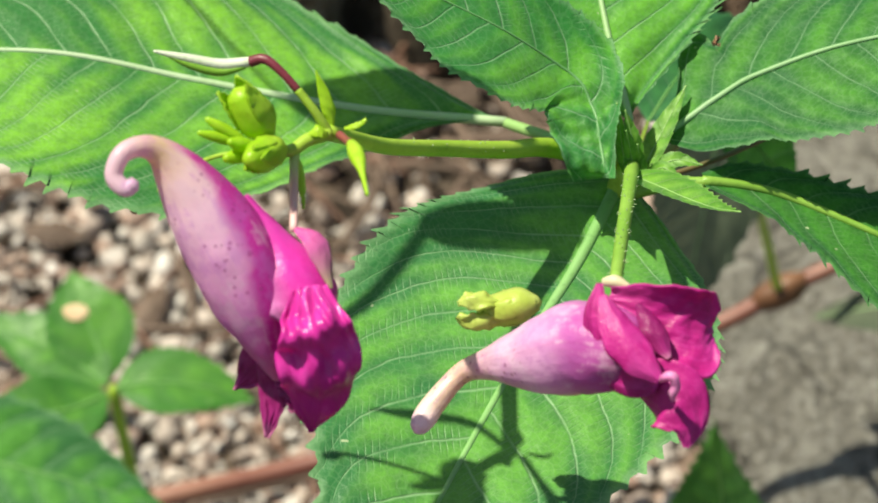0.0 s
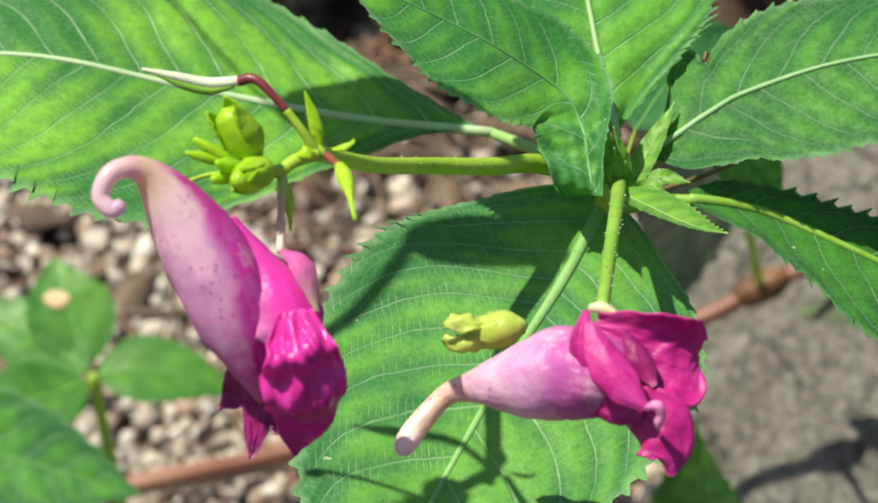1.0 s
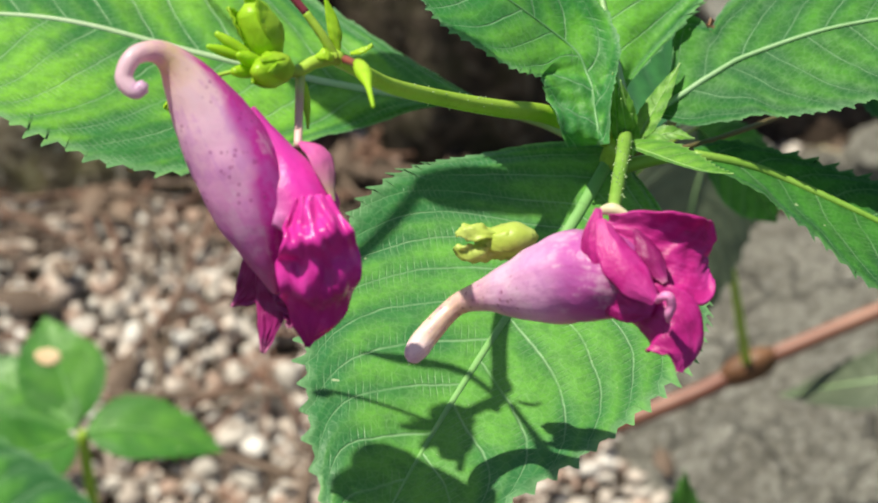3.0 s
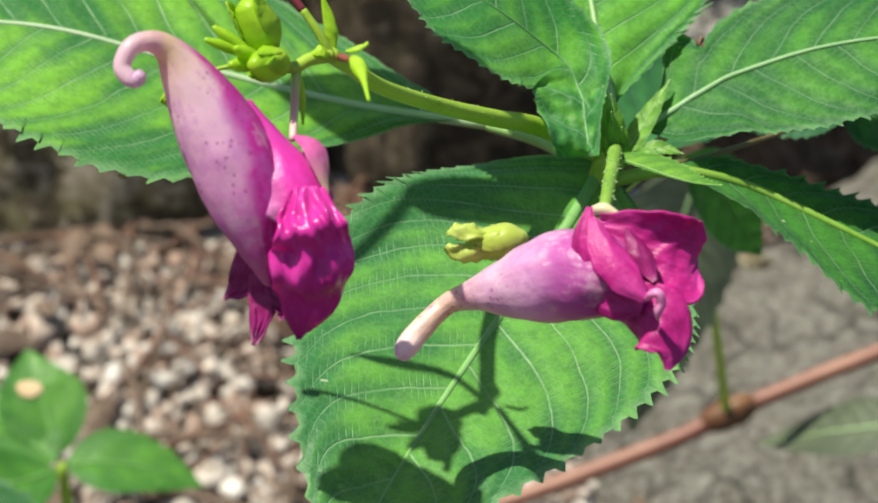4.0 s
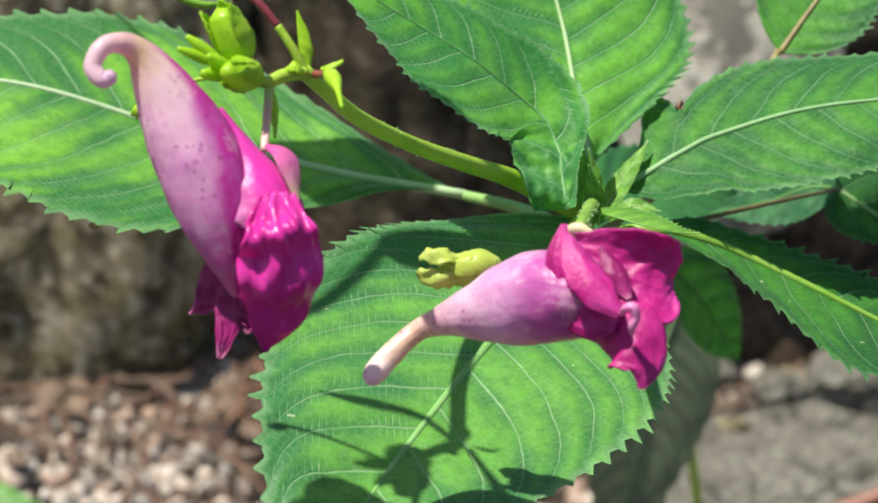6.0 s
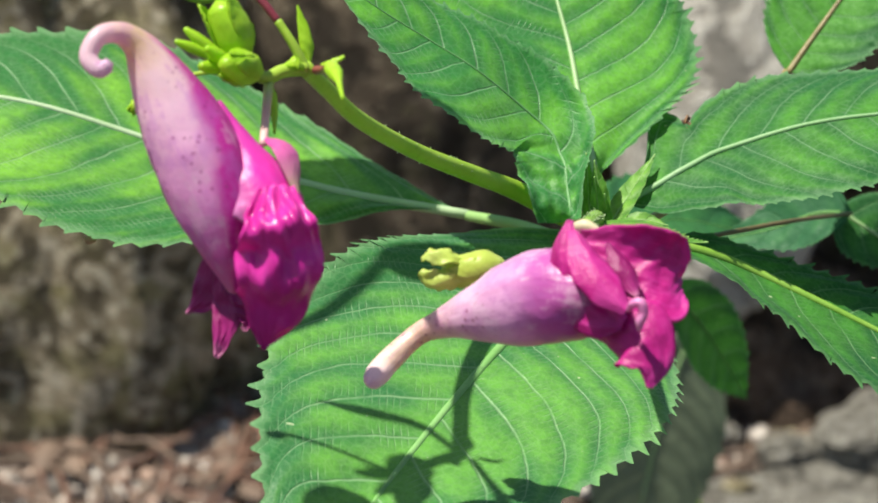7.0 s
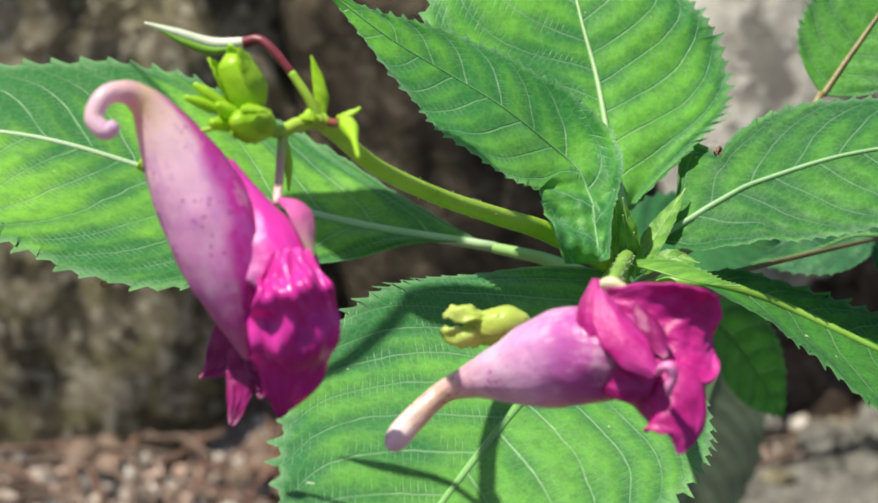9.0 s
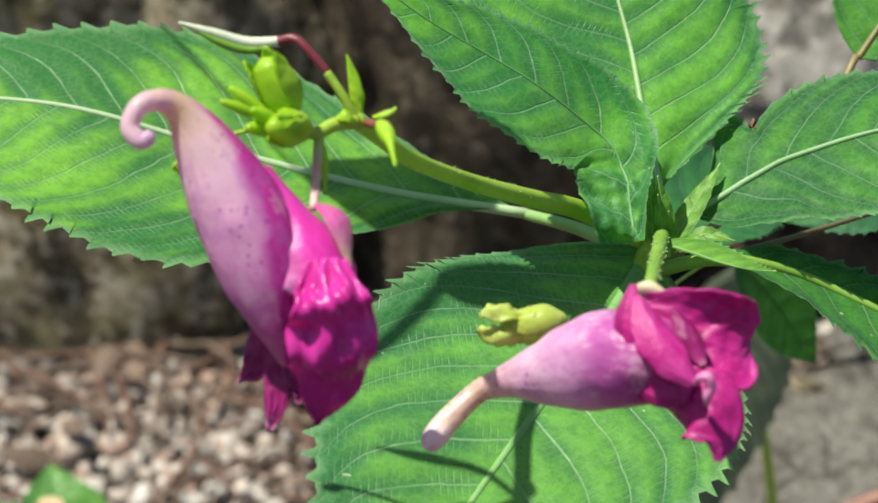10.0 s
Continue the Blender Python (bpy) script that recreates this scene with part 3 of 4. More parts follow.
# ---- ground, gravel and rocks ----
def build_ground():
    bm = bmesh.new()
    xs = [-3000, -800, -200, -60] + [-40 + 1.0 * k for k in range(81)] + [60, 200, 800, 3000]
    ys = [-3000, -800, -200, -60] + [-30 + 1.0 * k for k in range(71)] + [60, 200, 800, 3000]
    grid = []
    for y in ys:
        row = []
        for x in xs:
            z = ground_height(x, y) - 0.35
            if abs(x) < 60 and -40 < y < 45:
                z += 0.35 * noise.noise(Vector((x * 0.22, y * 0.22, 0))) + 0.2 * noise.noise(Vector((x * 0.7, y * 0.7, 4)))
            row.append(bm.verts.new((x, y, z)))
        grid.append(row)
    for a in range(len(ys) - 1):
        for b in range(len(xs) - 1):
            bm.faces.new((grid[a][b], grid[a][b + 1], grid[a + 1][b + 1], grid[a + 1][b]))
    tagged(part("ground", bm, SOIL), "brown earth under loose gravel", "ground", kind="structure")


def build_gravel():
    rnd = random.Random(4)
    shapes = []
    for k in range(14):
        b = blob_mesh((0, 0, 0), (1, 0.6 + 0.35 * rnd.random(), 0.5 + 0.35 * rnd.random()), 0.9, 2, k + 1, freq=1.7)
        b.verts.ensure_lookup_table()
        shapes.append((np.array([v.co[:] for v in b.verts]), [[v.index for v in f.verts] for f in b.faces]))
        b.free()
    verts, faces, base = [], [], 0
    spots = [(-16 + 32 * rnd.random(), 12 + 23.5 * rnd.random(), 0.09 + 0.24 * rnd.random() ** 2.0, 0) for _ in range(10500)]
    spots += [(-16 + 32 * rnd.random(), 12 + 23 * rnd.random(), 0.22 + 0.26 * rnd.random() ** 2, 1) for _ in range(900)]
    for x, y, r, top in spots:
        if x > 4.5 and 14 < y < 30 and rnd.random() < 0.9:
            continue
        # bare earth under the bank
        if -5.5 < x < 5 and y > 29.3 + 1.2 * noise.noise(Vector((x * 0.5, 3, 0))) and rnd.random() < 0.82:
            continue
        co, fs = shapes[rnd.randrange(14)]
        rot = np.array(Euler((rnd.uniform(-0.5, 0.5), rnd.uniform(-0.5, 0.5), rnd.uniform(0, 6.3))).to_matrix())
        z = ground_height(x, y) - 0.15 + 0.25 * noise.noise(Vector((x * 0.3, y * 0.3, 1))) + (0.28 if top else 0.0) + 0.1 * rnd.random()
        verts.extend(((co @ rot.T) * r + (x, y, z)) * 0.01)
        faces.extend([[i + base for i in f] for f in fs])
        base += len(co)
    mesh = bpy.data.meshes.new("gravel")
    mesh.from_pydata([tuple(v) for v in verts], [], faces)
    for p in mesh.polygons:
        p.use_smooth = True
    mesh.materials.append(PEBBLE)
    tagged(new("gravel", mesh), "pale beige and brown gravel on earth", "gravel", kind="stuff")


def rock(name, centre, radii, material, label, seed, squash=0.35, turn=(0, 0, 0), freq=1.2, cut=0.05, subdiv=5):
    group = {"boulder": "boulders of the bank", "small_stone": "stones under the bank"}.get(name, "")
    ob = part(name, blob_mesh(centre, radii, squash, subdiv, seed, turn, freq, cut=cut), material)
    return tagged(ob, label, "rock", group)


build_ground()
build_gravel()
rock("boulder", (-11.5, 39.1, 3.4), (7.6, 6.6, 15.5), ROCK_BROWN, "brown mossy boulder behind the gravel", 3, squash=0.2)
rock("boulder", (-0.6, 40.8, 7.0), (6.2, 7.3, 12.5), ROCK_SHADED, "brown boulder with its deep shade put into the colour", 5, squash=0.2)
rock("boulder", (-14.0, 45.0, 21.0), (9.5, 8.0, 5.5), ROCK_BROWN, "upper brown boulder of the bank", 9, squash=0.2)
rock("boulder", (-27.0, 47.0, 8.0), (9.5, 8.0, 11.0), ROCK_BROWN, "weathered brown boulder of the bank", 11, squash=0.2)
rock("boulder", (7.6, 38.8, 11.2), (3.4, 7.6, 2.6), ROCK_PALE, "pale weathered stone leaning on the bank", 7, squash=0.22, turn=(52, 0, 0))
rock("boulder", (13.5, 42.0, 12.0), (6.0, 6.0, 12.0), ROCK_SHADED, "boulder of the bank in the shade-darkened brown", 13, squash=0.25)
rock("boulder", (28.0, 46.0, 9.0), (10.0, 8.0, 13.0), ROCK_BROWN, "weathered brown boulder of the bank", 17, squash=0.2)
rock("boulder", (2.0, 49.0, 21.0), (9.0, 8.0, 6.0), ROCK_BROWN, "upper brown boulder of the bank", 19, squash=0.2)
rock("flat_rock", (11.4, 24.6, -1.6), (8.6, 8.6, 2.8), ROCK_GREY, "flat grey pitted rock bedded in the gravel", 23, squash=0.10, turn=(16, 0, 0), cut=0.025, freq=2.2, subdiv=6)
rock("small_stone", (9.6, 32.4, 1.9), (0.85, 0.6, 0.55), ROCK_GREY, "grey rounded stone under the bank", 33, squash=0.2, subdiv=4)
rock("small_stone", (5.6, 31.6, 1.4), (0.8, 0.6, 0.6), ROCK_GREY, "grey rounded stone under the bank", 35, squash=0.3, subdiv=4)
rock("boulder", (9.6, 36.2, 1.4), (4.2, 2.6, 4.6), EARTH, "dark brown crumbling clod of earth under the bank", 41, squash=0.35, turn=(-28, 0, 0), freq=1.8, cut=0.1)
rnd = random.Random(77)
for k in range(26):
    x, y = rnd.uniform(5.5, 14.5), rnd.uniform(30.8, 34.0)
    r = rnd.uniform(0.22, 0.62)
    rock("small_stone", (x, y, ground_height(x, y) + 0.35 * r + 0.3), (r * 1.25, r, r * 0.7), ROCK_GREY if k % 3 else ROCK_BROWN, "grey stone fragment under the bank" if k % 3 else "brown stone fragment under the bank", 90 + k, squash=0.45, turn=(rnd.uniform(-25, 25), rnd.uniform(-25, 25), rnd.uniform(0, 180)), freq=1.6, subdiv=3)
rock("small_stone", (12.6, 32.6, 2.4), (2.2, 1.6, 1.1), ROCK_GREY, "grey stone under the bank", 37, squash=0.3, subdiv=5)


# ---- the balsam plant ----
plant = thing("balsam_plant", "green balsam plant with toothed leaves and two magenta spurred flowers", "plant")
plant.location = (0, 0, 0)
tube("stem", [(-1.2, 2.0, -5.6), (-1.4, 0.2, 6), (-0.3, -1.2, 15), (1.5, -2.0, 21.5), (2.05, -2.2, 23.6)], [0.42, 0.38, 0.3, 0.24, 0.16], STALK, plant, "thick juicy green stem", n=60, sides=14)

leaf(plant, [(0.5, 0.5, 22.55), (-1.8, 0.43, 23.02), (-3.8, 0.42, 23.62), (-5.7, 0.4, 24.17), (-7.8, 0.25, 24.3), (-10.2, 0.1, 24.0)], 2.55, (0.24, -0.18, 0.95), teeth=32, tooth=0.09, front=[0.1, 0.36, 0.66, 0.91, 1.0, 1.0, 1.0, 1.0, 1.0, 1.0, 1.0], back=[1.0, 1.0, 1.0, 1.0, 0.93, 0.82, 0.74, 0.7, 0.7, 0.75, 0.8], lop=-0.07, peak=0.46, lead=1.3, fold=0.03, seed=1, rib=MIDRIB_WHITE, rib_size=0.075, sink=0.012, stalk=MIDRIB_GREEN,
     petiole=[(0.5, 0.5, 22.55), (1.2, -0.4, 22.8), (1.9, -1.7, 23.1)])
leaf(plant, [(2.0, -1.95, 23.3), (1.38, -3.39, 23.06), (0.73, -4.67, 22.88), (-0.28, -6.9, 22.62), (-1.3, -9.2, 22.1)], 2.34, (0.17, -0.19, 0.97), LEAF_BROAD, gap=0.68, rib=MIDRIB_SOFT, rib_size=0.10, sink=0.03, back=[0.97, 0.95, 0.90, 0.90, 0.91, 0.95, 1.0, 1.0, 1.0, 1.0, 1.0], lop=0.06, teeth=31, tooth=0.088, peak=0.45, lead=0.8, fold=0.06, seed=2, ear=(-0.45, 0.42, 0.0),
     petiole=[(2.0, -1.9, 23.26), (2.05, -1.9, 23.0), (2.1, -1.9, 22.7)])
leaf(plant, [(1.75, -2.92, 23.97), (1.73, -2.76, 24.22), (1.66, -2.25, 24.48), (1.5, -1.92, 24.74), (1.19, -1.8, 24.99), (0.56, -1.8, 25.52), (-0.07, -1.74, 25.92), (-0.74, -1.77, 26.37), (-1.48, -1.69, 26.92)], 0.8, (0.52, -0.41, 0.75), LEAF_UPPER, rib=MIDRIB_DULL, teeth=30, fold=0.08, wave=0.16, tooth=0.12, seed=3, rib_size=0.024, gap=0.5, crimp=(0.14, 0.34), curl=(0.2, 0.75), base_up=(-0.05, -0.55, 0.83),
     profile=([0.4, 0.52, 0.6, 0.64, 0.66, 0.76, 0.9, 0.95, 0.97, 0.94, 0.84, 0.7, 0.52, 0.34, 0.18, 0.02], [0.12, 0.16, 0.24, 0.38, 0.54, 0.66, 0.73, 0.7, 0.7, 0.66, 0.6, 0.5, 0.38, 0.25, 0.13, 0.02]))
leaf(plant, [(2.12, -1.75, 24.0), (1.92, -0.9, 24.66), (1.78, -0.1, 25.25), (1.55, 0.7, 25.9), (1.2, 2.4, 27.0)], 1.9, (0.22, -0.66, 0.72), LEAF_UPPER, teeth=28, peak=0.6, lead=1.35, fold=0.10, wave=0.09, cup=-0.05, tooth=0.1, lop=-0.17, back=[1.4, 1.55, 1.5, 1.36, 1.24, 1.14, 1.07, 1.03, 1.02, 1.02, 1.02], seed=4, rib_size=0.055, gap=0.6)
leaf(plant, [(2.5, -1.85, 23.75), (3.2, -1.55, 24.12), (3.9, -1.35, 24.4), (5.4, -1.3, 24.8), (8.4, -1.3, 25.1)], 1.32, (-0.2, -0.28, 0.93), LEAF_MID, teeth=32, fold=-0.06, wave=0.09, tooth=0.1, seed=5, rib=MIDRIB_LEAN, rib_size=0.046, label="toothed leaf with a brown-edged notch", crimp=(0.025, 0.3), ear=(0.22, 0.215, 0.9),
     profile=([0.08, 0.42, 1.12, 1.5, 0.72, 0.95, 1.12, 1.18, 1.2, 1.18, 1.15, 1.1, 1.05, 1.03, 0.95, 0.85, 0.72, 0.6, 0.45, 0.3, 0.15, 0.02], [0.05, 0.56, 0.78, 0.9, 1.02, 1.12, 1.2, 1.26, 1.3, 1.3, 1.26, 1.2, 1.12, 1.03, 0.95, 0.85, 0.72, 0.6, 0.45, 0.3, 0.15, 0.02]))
leaf(plant, [(3.0, -2.45, 23.5), (3.6, -2.35, 23.3), (4.2, -2.35, 23.05), (5.2, -2.7, 22.7), (7.4, -3.5, 21.9)], 1.5, (0.2, -0.2, 0.95), LEAF_SHADED, teeth=22, tooth=0.15, seed=6, rib=STALK_DULL, rib_size=0.075, stalk=STALK_DULL,
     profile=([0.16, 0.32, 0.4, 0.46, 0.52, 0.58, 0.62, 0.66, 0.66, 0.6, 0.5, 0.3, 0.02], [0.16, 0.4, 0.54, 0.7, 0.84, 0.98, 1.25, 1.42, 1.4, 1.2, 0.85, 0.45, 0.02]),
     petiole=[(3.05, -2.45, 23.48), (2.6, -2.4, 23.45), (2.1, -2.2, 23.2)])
leaf(plant, [(2.05, -2.7, 23.85), (2.4, -3.2, 24.0), (2.75, -3.65, 24.1), (3.05, -4.0, 24.2), (3.32, -4.28, 24.33)], 0.3, (0.12, 0.1, 1.0), LEAF_FRESH, teeth=15, peak=0.28, lead=0.6, fold=0.3, tooth=0.25, seed=7, rib=MIDRIB_GREEN, rib_size=0.014, cols=10, gap=0.3)
for k, (spine, hw, up) in enumerate((
    ([(2.2, -2.35, 23.55), (2.5, -1.95, 23.9), (2.87, -1.4, 24.27)], 0.17, (-0.5, -0.6, 0.5)),
    ([(2.16, -2.5, 23.7), (2.13, -2.4, 24.1), (2.05, -2.25, 24.52)], 0.12, (0.1, -0.6, 0.6)),
    ([(2.03, -2.52, 23.7), (1.99, -2.38, 24.1), (1.95, -2.2, 24.6)], 0.09, (-0.1, -0.6, 0.6)),
    ([(2.1, -2.62, 23.6), (2.1, -2.62, 24.0), (2.04, -2.6, 24.45)], 0.12, (0.3, -0.8, 0.3)),
    ([(2.2, -2.6, 23.6), (2.2, -2.58, 23.9), (2.18, -2.55, 24.2)], 0.09, (0.2, -0.8, 0.3)),
    ([(2.3, -2.45, 23.6), (2.5, -2.5, 23.78), (2.72, -2.7, 23.68)], 0.09, (0, -0.5, 0.8)),
    ([(2.25, -2.5, 23.6), (2.4, -2.75, 23.85), (2.6, -2.85, 23.88)], 0.08, (0, -0.5, 0.8)),
    ([(2.35, -2.35, 23.6), (2.65, -2.3, 23.75), (3.0, -2.4, 23.72)], 0.11, (0, -0.5, 0.8)),
)):
    leaf(plant, spine, hw, up, LEAF_FRESH, rib=MIDRIB_GREEN, label="tiny unfolding leaf at the shoot tip", teeth=8, seed=30 + k, rib_size=0.014, cols=6, gap=0.3)
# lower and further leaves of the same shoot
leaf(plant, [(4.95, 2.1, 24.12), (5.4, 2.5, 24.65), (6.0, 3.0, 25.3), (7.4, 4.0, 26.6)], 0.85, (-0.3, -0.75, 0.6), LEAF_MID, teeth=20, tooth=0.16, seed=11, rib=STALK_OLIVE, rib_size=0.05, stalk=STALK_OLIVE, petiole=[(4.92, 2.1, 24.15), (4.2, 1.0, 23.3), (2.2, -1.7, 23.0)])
leaf(plant, [(6.1, 2.8, 21.7), (5.6, 2.9, 21.65), (5.0, 3.0, 21.35), (4.2, 3.1, 21.1)], 0.5, (0.0, -0.6, 0.8), LEAF_DEEP_SHADED, teeth=14, seed=12, rib=MIDRIB_WEED, rib_size=0.03, stalk=STALK_BROWN, petiole=[(6.1, 2.8, 21.7), (4.9, 0.4, 22.6), (3.4, -1.2, 23.0), (2.2, -1.9, 23.1)])
leaf(plant, [(5.95, 3.2, 21.6), (6.5, 3.0, 21.3), (7.4, 2.8, 20.8)], 0.6, (0.0, -0.6, 0.8), LEAF_SHADED, teeth=14, seed=13, rib_size=0.04)
leaf(plant, [(3.7, 5.2, 19.4), (4.3, 5.7, 18.5), (4.8, 6.1, 17.6), (5.2, 6.4, 16.8)], 0.62, (0.2, -0.75, 0.6), LEAF_SHADED, teeth=16, seed=14, rib=MIDRIB_WEED, rib_size=0.02, petiole=[(3.7, 5.2, 19.4), (3.0, 2.0, 21.0), (2.0, -1.5, 22.3)])

leaf(plant, [(2.6, 3.2, 20.6), (3.2, 4.2, 20.8), (3.9, 5.0, 20.6), (5.2, 5.8, 20.0)], 0.9, (0.1, -0.5, 0.85), LEAF_DEEP_SHADED, teeth=16, seed=15, rib=MIDRIB_WEED, rib_size=0.02, petiole=[(2.6, 3.2, 20.6), (2.3, 1.0, 21.5), (1.9, -1.4, 22.4)])
# flower stalk with its cluster
NODE = (-1.32, -6.35, 27.2)
stalk_a = tube("peduncle", [(1.9, -2.1, 23.6), (1.1, -2.57, 24.22), (0.5, -3.36, 24.78), (-0.16, -4.09, 25.35), (-0.77, -5.12, 26.13), (-1.12, -5.89, 26.8), NODE], [0.15, 0.125, 0.11, 0.10, 0.095, 0.09, 0.09], STALK, plant, "curved yellow-green flower stalk", n=60, sides=14)
fuzz(stalk_a, [(1.9, -2.1, 23.6), (1.1, -2.57, 24.22), (0.5, -3.36, 24.78), (-0.16, -4.09, 25.35), (-0.77, -5.12, 26.13)], 0.11, 70, 62, 0.025)
tube("peduncle", [NODE, (-1.55, -6.5, 27.22), (-1.72, -6.65, 27.2), (-1.95, -6.85, 27.35)], [0.085, 0.075, 0.07, 0.06], STALK, plant, n=24, sides=10)
tube("pedicel", [(-1.69, -6.55, 27.15), (-1.69, -6.9, 27.05), (-1.69, -7.55, 26.8)], [0.06, 0.05, 0.045], PEDICEL, plant, "thin pale green and pink pedicel", n=20, sides=10)
tube("pedicel", [NODE, (-1.45, -6.3, 27.45), (-1.62, -6.2, 27.68)], [0.06, 0.05, 0.045], STALK, plant, n=16, sides=10)
tube("pedicel", [(-1.62, -6.2, 27.68), (-1.8, -6.08, 27.86), (-1.96, -5.98, 27.95), (-2.12, -5.95, 27.91)], [0.045, 0.048, 0.055, 0.062], PEDICEL_RED, plant, "dark red bent pedicel", n=24, sides=10)
pod = tube("seed_pod", [(-2.1, -5.95, 27.91), (-2.45, -5.96, 27.9), (-2.8, -5.98, 28.02), (-3.14, -5.98, 28.13)], [0.055, 0.065, 0.06, 0.042, 0.015], POD, plant, "slender pale green young seed pod", n=30, sides=10)
tube("keel", [(-2.18, -5.99, 27.87), (-2.45, -6.01, 27.84), (-2.72, -6.02, 27.93), (-2.98, -6.0, 28.06)], [0.025, 0.05, 0.045, 0.015], KEEL, pod, "bright green underside", n=24, sides=10)


def bract(spine, w, up, seed):
    ob = part("bract", petal_mesh(spine, [0.02, w, w * 0.8, 0.008], up, cup=0.4, ruffle=0.01, rows=16, cols=8, seed=seed), BUD, plant, "small pointed green bract")
    solid = ob.modifiers.new("thickness", "SOLIDIFY")
    solid.thickness = 0.0003


bract([(-1.28, -6.3, 27.22), (-1.32, -6.2, 27.5), (-1.42, -6.02, 27.8)], 0.075, (0.2, -0.8, 0.4), 1)
bract([(-1.3, -6.35, 27.2), (-1.4, -6.5, 27.35), (-1.55, -6.5, 27.28)], 0.09, (0, -0.5, 0.8), 2)
bract([(-1.68, -6.6, 27.15), (-1.62, -6.85, 26.95), (-1.6, -7.1, 26.75)], 0.05, (0.3, -0.9, 0.2), 3)
bract([(-1.15, -6.35, 27.25), (-1.0, -6.4, 27.32), (-0.9, -6.35, 27.35)], 0.04, (0, -0.5, 0.8), 4)


def bud(base, tip, r, seed, material=None, label="plump yellow-green flower bud", flare=1.0, blunt=0.2, sepals=3):
    base, tip = Vector(base), Vector(tip)
    axis = tip - base
    ob = tube("bud", [base, base + axis * 0.3, base + axis * 0.7, tip], [r * 0.4, r * 1.02, r * 0.98, r * blunt], material or BUD, plant, label, n=20, sides=14, rough=0.14)
    rnd = random.Random(seed)
    across = axis.cross(Vector((0.3, 1, 0.2))).normalized()
    for k in range(sepals):
        out = (Matrix.Rotation(k * 2.1 + rnd.random(), 3, axis.normalized()) @ across).normalized()
        s = part("sepal", petal_mesh([base + out * r * 0.4, base + axis * 0.45 + out * r * 1.08, base + axis * 0.8 * flare + out * r * 1.0, base + axis * 1.02 * flare + out * r * 0.86 * flare], [r * 0.3, r * 0.66, r * 0.5, 0.01], out, cup=0.3, ruffle=0.016, rows=12, cols=8, seed=k), material or BUD, ob)
        s.modifiers.new("thickness", "SOLIDIFY").thickness = 0.0002
    return ob


bud((-1.93, -6.72, 27.45), (-2.2, -6.70, 28.0), 0.205, 1, flare=1.16, blunt=0.66, sepals=4)
bud((-1.8, -6.75, 27.3), (-2.1, -7.35, 27.6), 0.175, 2, flare=0.95, blunt=0.45)
bud((-2.05, -6.9, 27.4), (-2.3, -7.15, 27.7), 0.085, 3, blunt=0.4, sepals=0)
bud((-2.1, -6.95, 27.4), (-2.36, -7.2, 27.52), 0.075, 4, blunt=0.6, sepals=0)
bud((-2.15, -6.9, 27.5), (-2.55, -6.85, 27.8), 0.06, 5, blunt=0.5, sepals=0)
bud((-2.2, -6.9, 27.5), (-2.64, -6.95, 27.7), 0.055, 6, blunt=0.5, sepals=0)
tube("pedicel", [(-1.95, -6.85, 27.35), (-2.5, -6.75, 27.25), (-3.02, -6.7, 26.98)], [0.03, 0.025, 0.025], STALK, plant, n=16, sides=8)
bud((-3.02, -6.7, 26.98), (-3.16, -6.78, 26.82), 0.055, 8, label="tiny green bud")
tube("pedicel", [(-1.2, -6.4, 27.2), (-1.1, -6.7, 27.32), (-1.04, -6.94, 27.44)], [0.05, 0.045, 0.06], PEDICEL_RED, plant, n=12, sides=8)
young = tube("seed_pod", [(-1.04, -6.94, 27.45), (-0.98, -7.2, 27.5), (-0.92, -7.5, 27.52), (-0.85, -7.9, 27.46)], [0.055, 0.085, 0.08, 0.035, 0.02], BUD, plant, "small hanging yellow-green pod", n=24, sides=10)

# left flower
flower = tube("flower", [(-3.21, -7.97, 27.80), (-3.32, -7.99, 27.76), (-3.43, -7.89, 27.86), (-3.34, -7.75, 28.02), (-3.15, -7.62, 28.02), (-2.97, -7.54, 27.87), (-2.79, -7.55, 27.57), (-2.58, -7.65, 27.17), (-2.33, -7.85, 26.72), (-2.10, -8.1, 26.22), (-2.0, -8.3, 25.85), (-1.95, -8.45, 25.52)],
              [0.075, 0.09, 0.095, 0.10, 0.115, 0.165, 0.29, 0.41, 0.47, 0.42, 0.25, 0.05], SPUR, plant, "magenta flower with a pale pink curled spur", n=96, sides=36, seam=(0.82, 0.35, 0.45), rough=0.05, fixed=True)
petal("hood", flower, [(-2.15, -7.5, 27.26), (-1.87, -7.85, 26.93), (-1.62, -8.2, 26.68), (-1.47, -8.42, 26.42), (-1.43, -8.5, 26.15)], [0.03, 0.17, 0.32, 0.40, 0.34, 0.2], (0.45, -0.75, 0.5), PETAL_HOOD, "bright magenta hood petal", cup=0.5, ruffle=0.012, waves=1.4, seed=1, rows=60, cols=24)
petal("sepal", flower, [(-1.65, -7.68, 26.93), (-1.46, -7.85, 26.92), (-1.36, -8.0, 26.78), (-1.29, -8.2, 26.5)], [0.04, 0.14, 0.14, 0.02], (0.7, -0.6, 0.4), PETAL_PALE, "pale pink side sepal with a green tip", cup=0.3, ruffle=0.008, waves=1.0, seed=2)
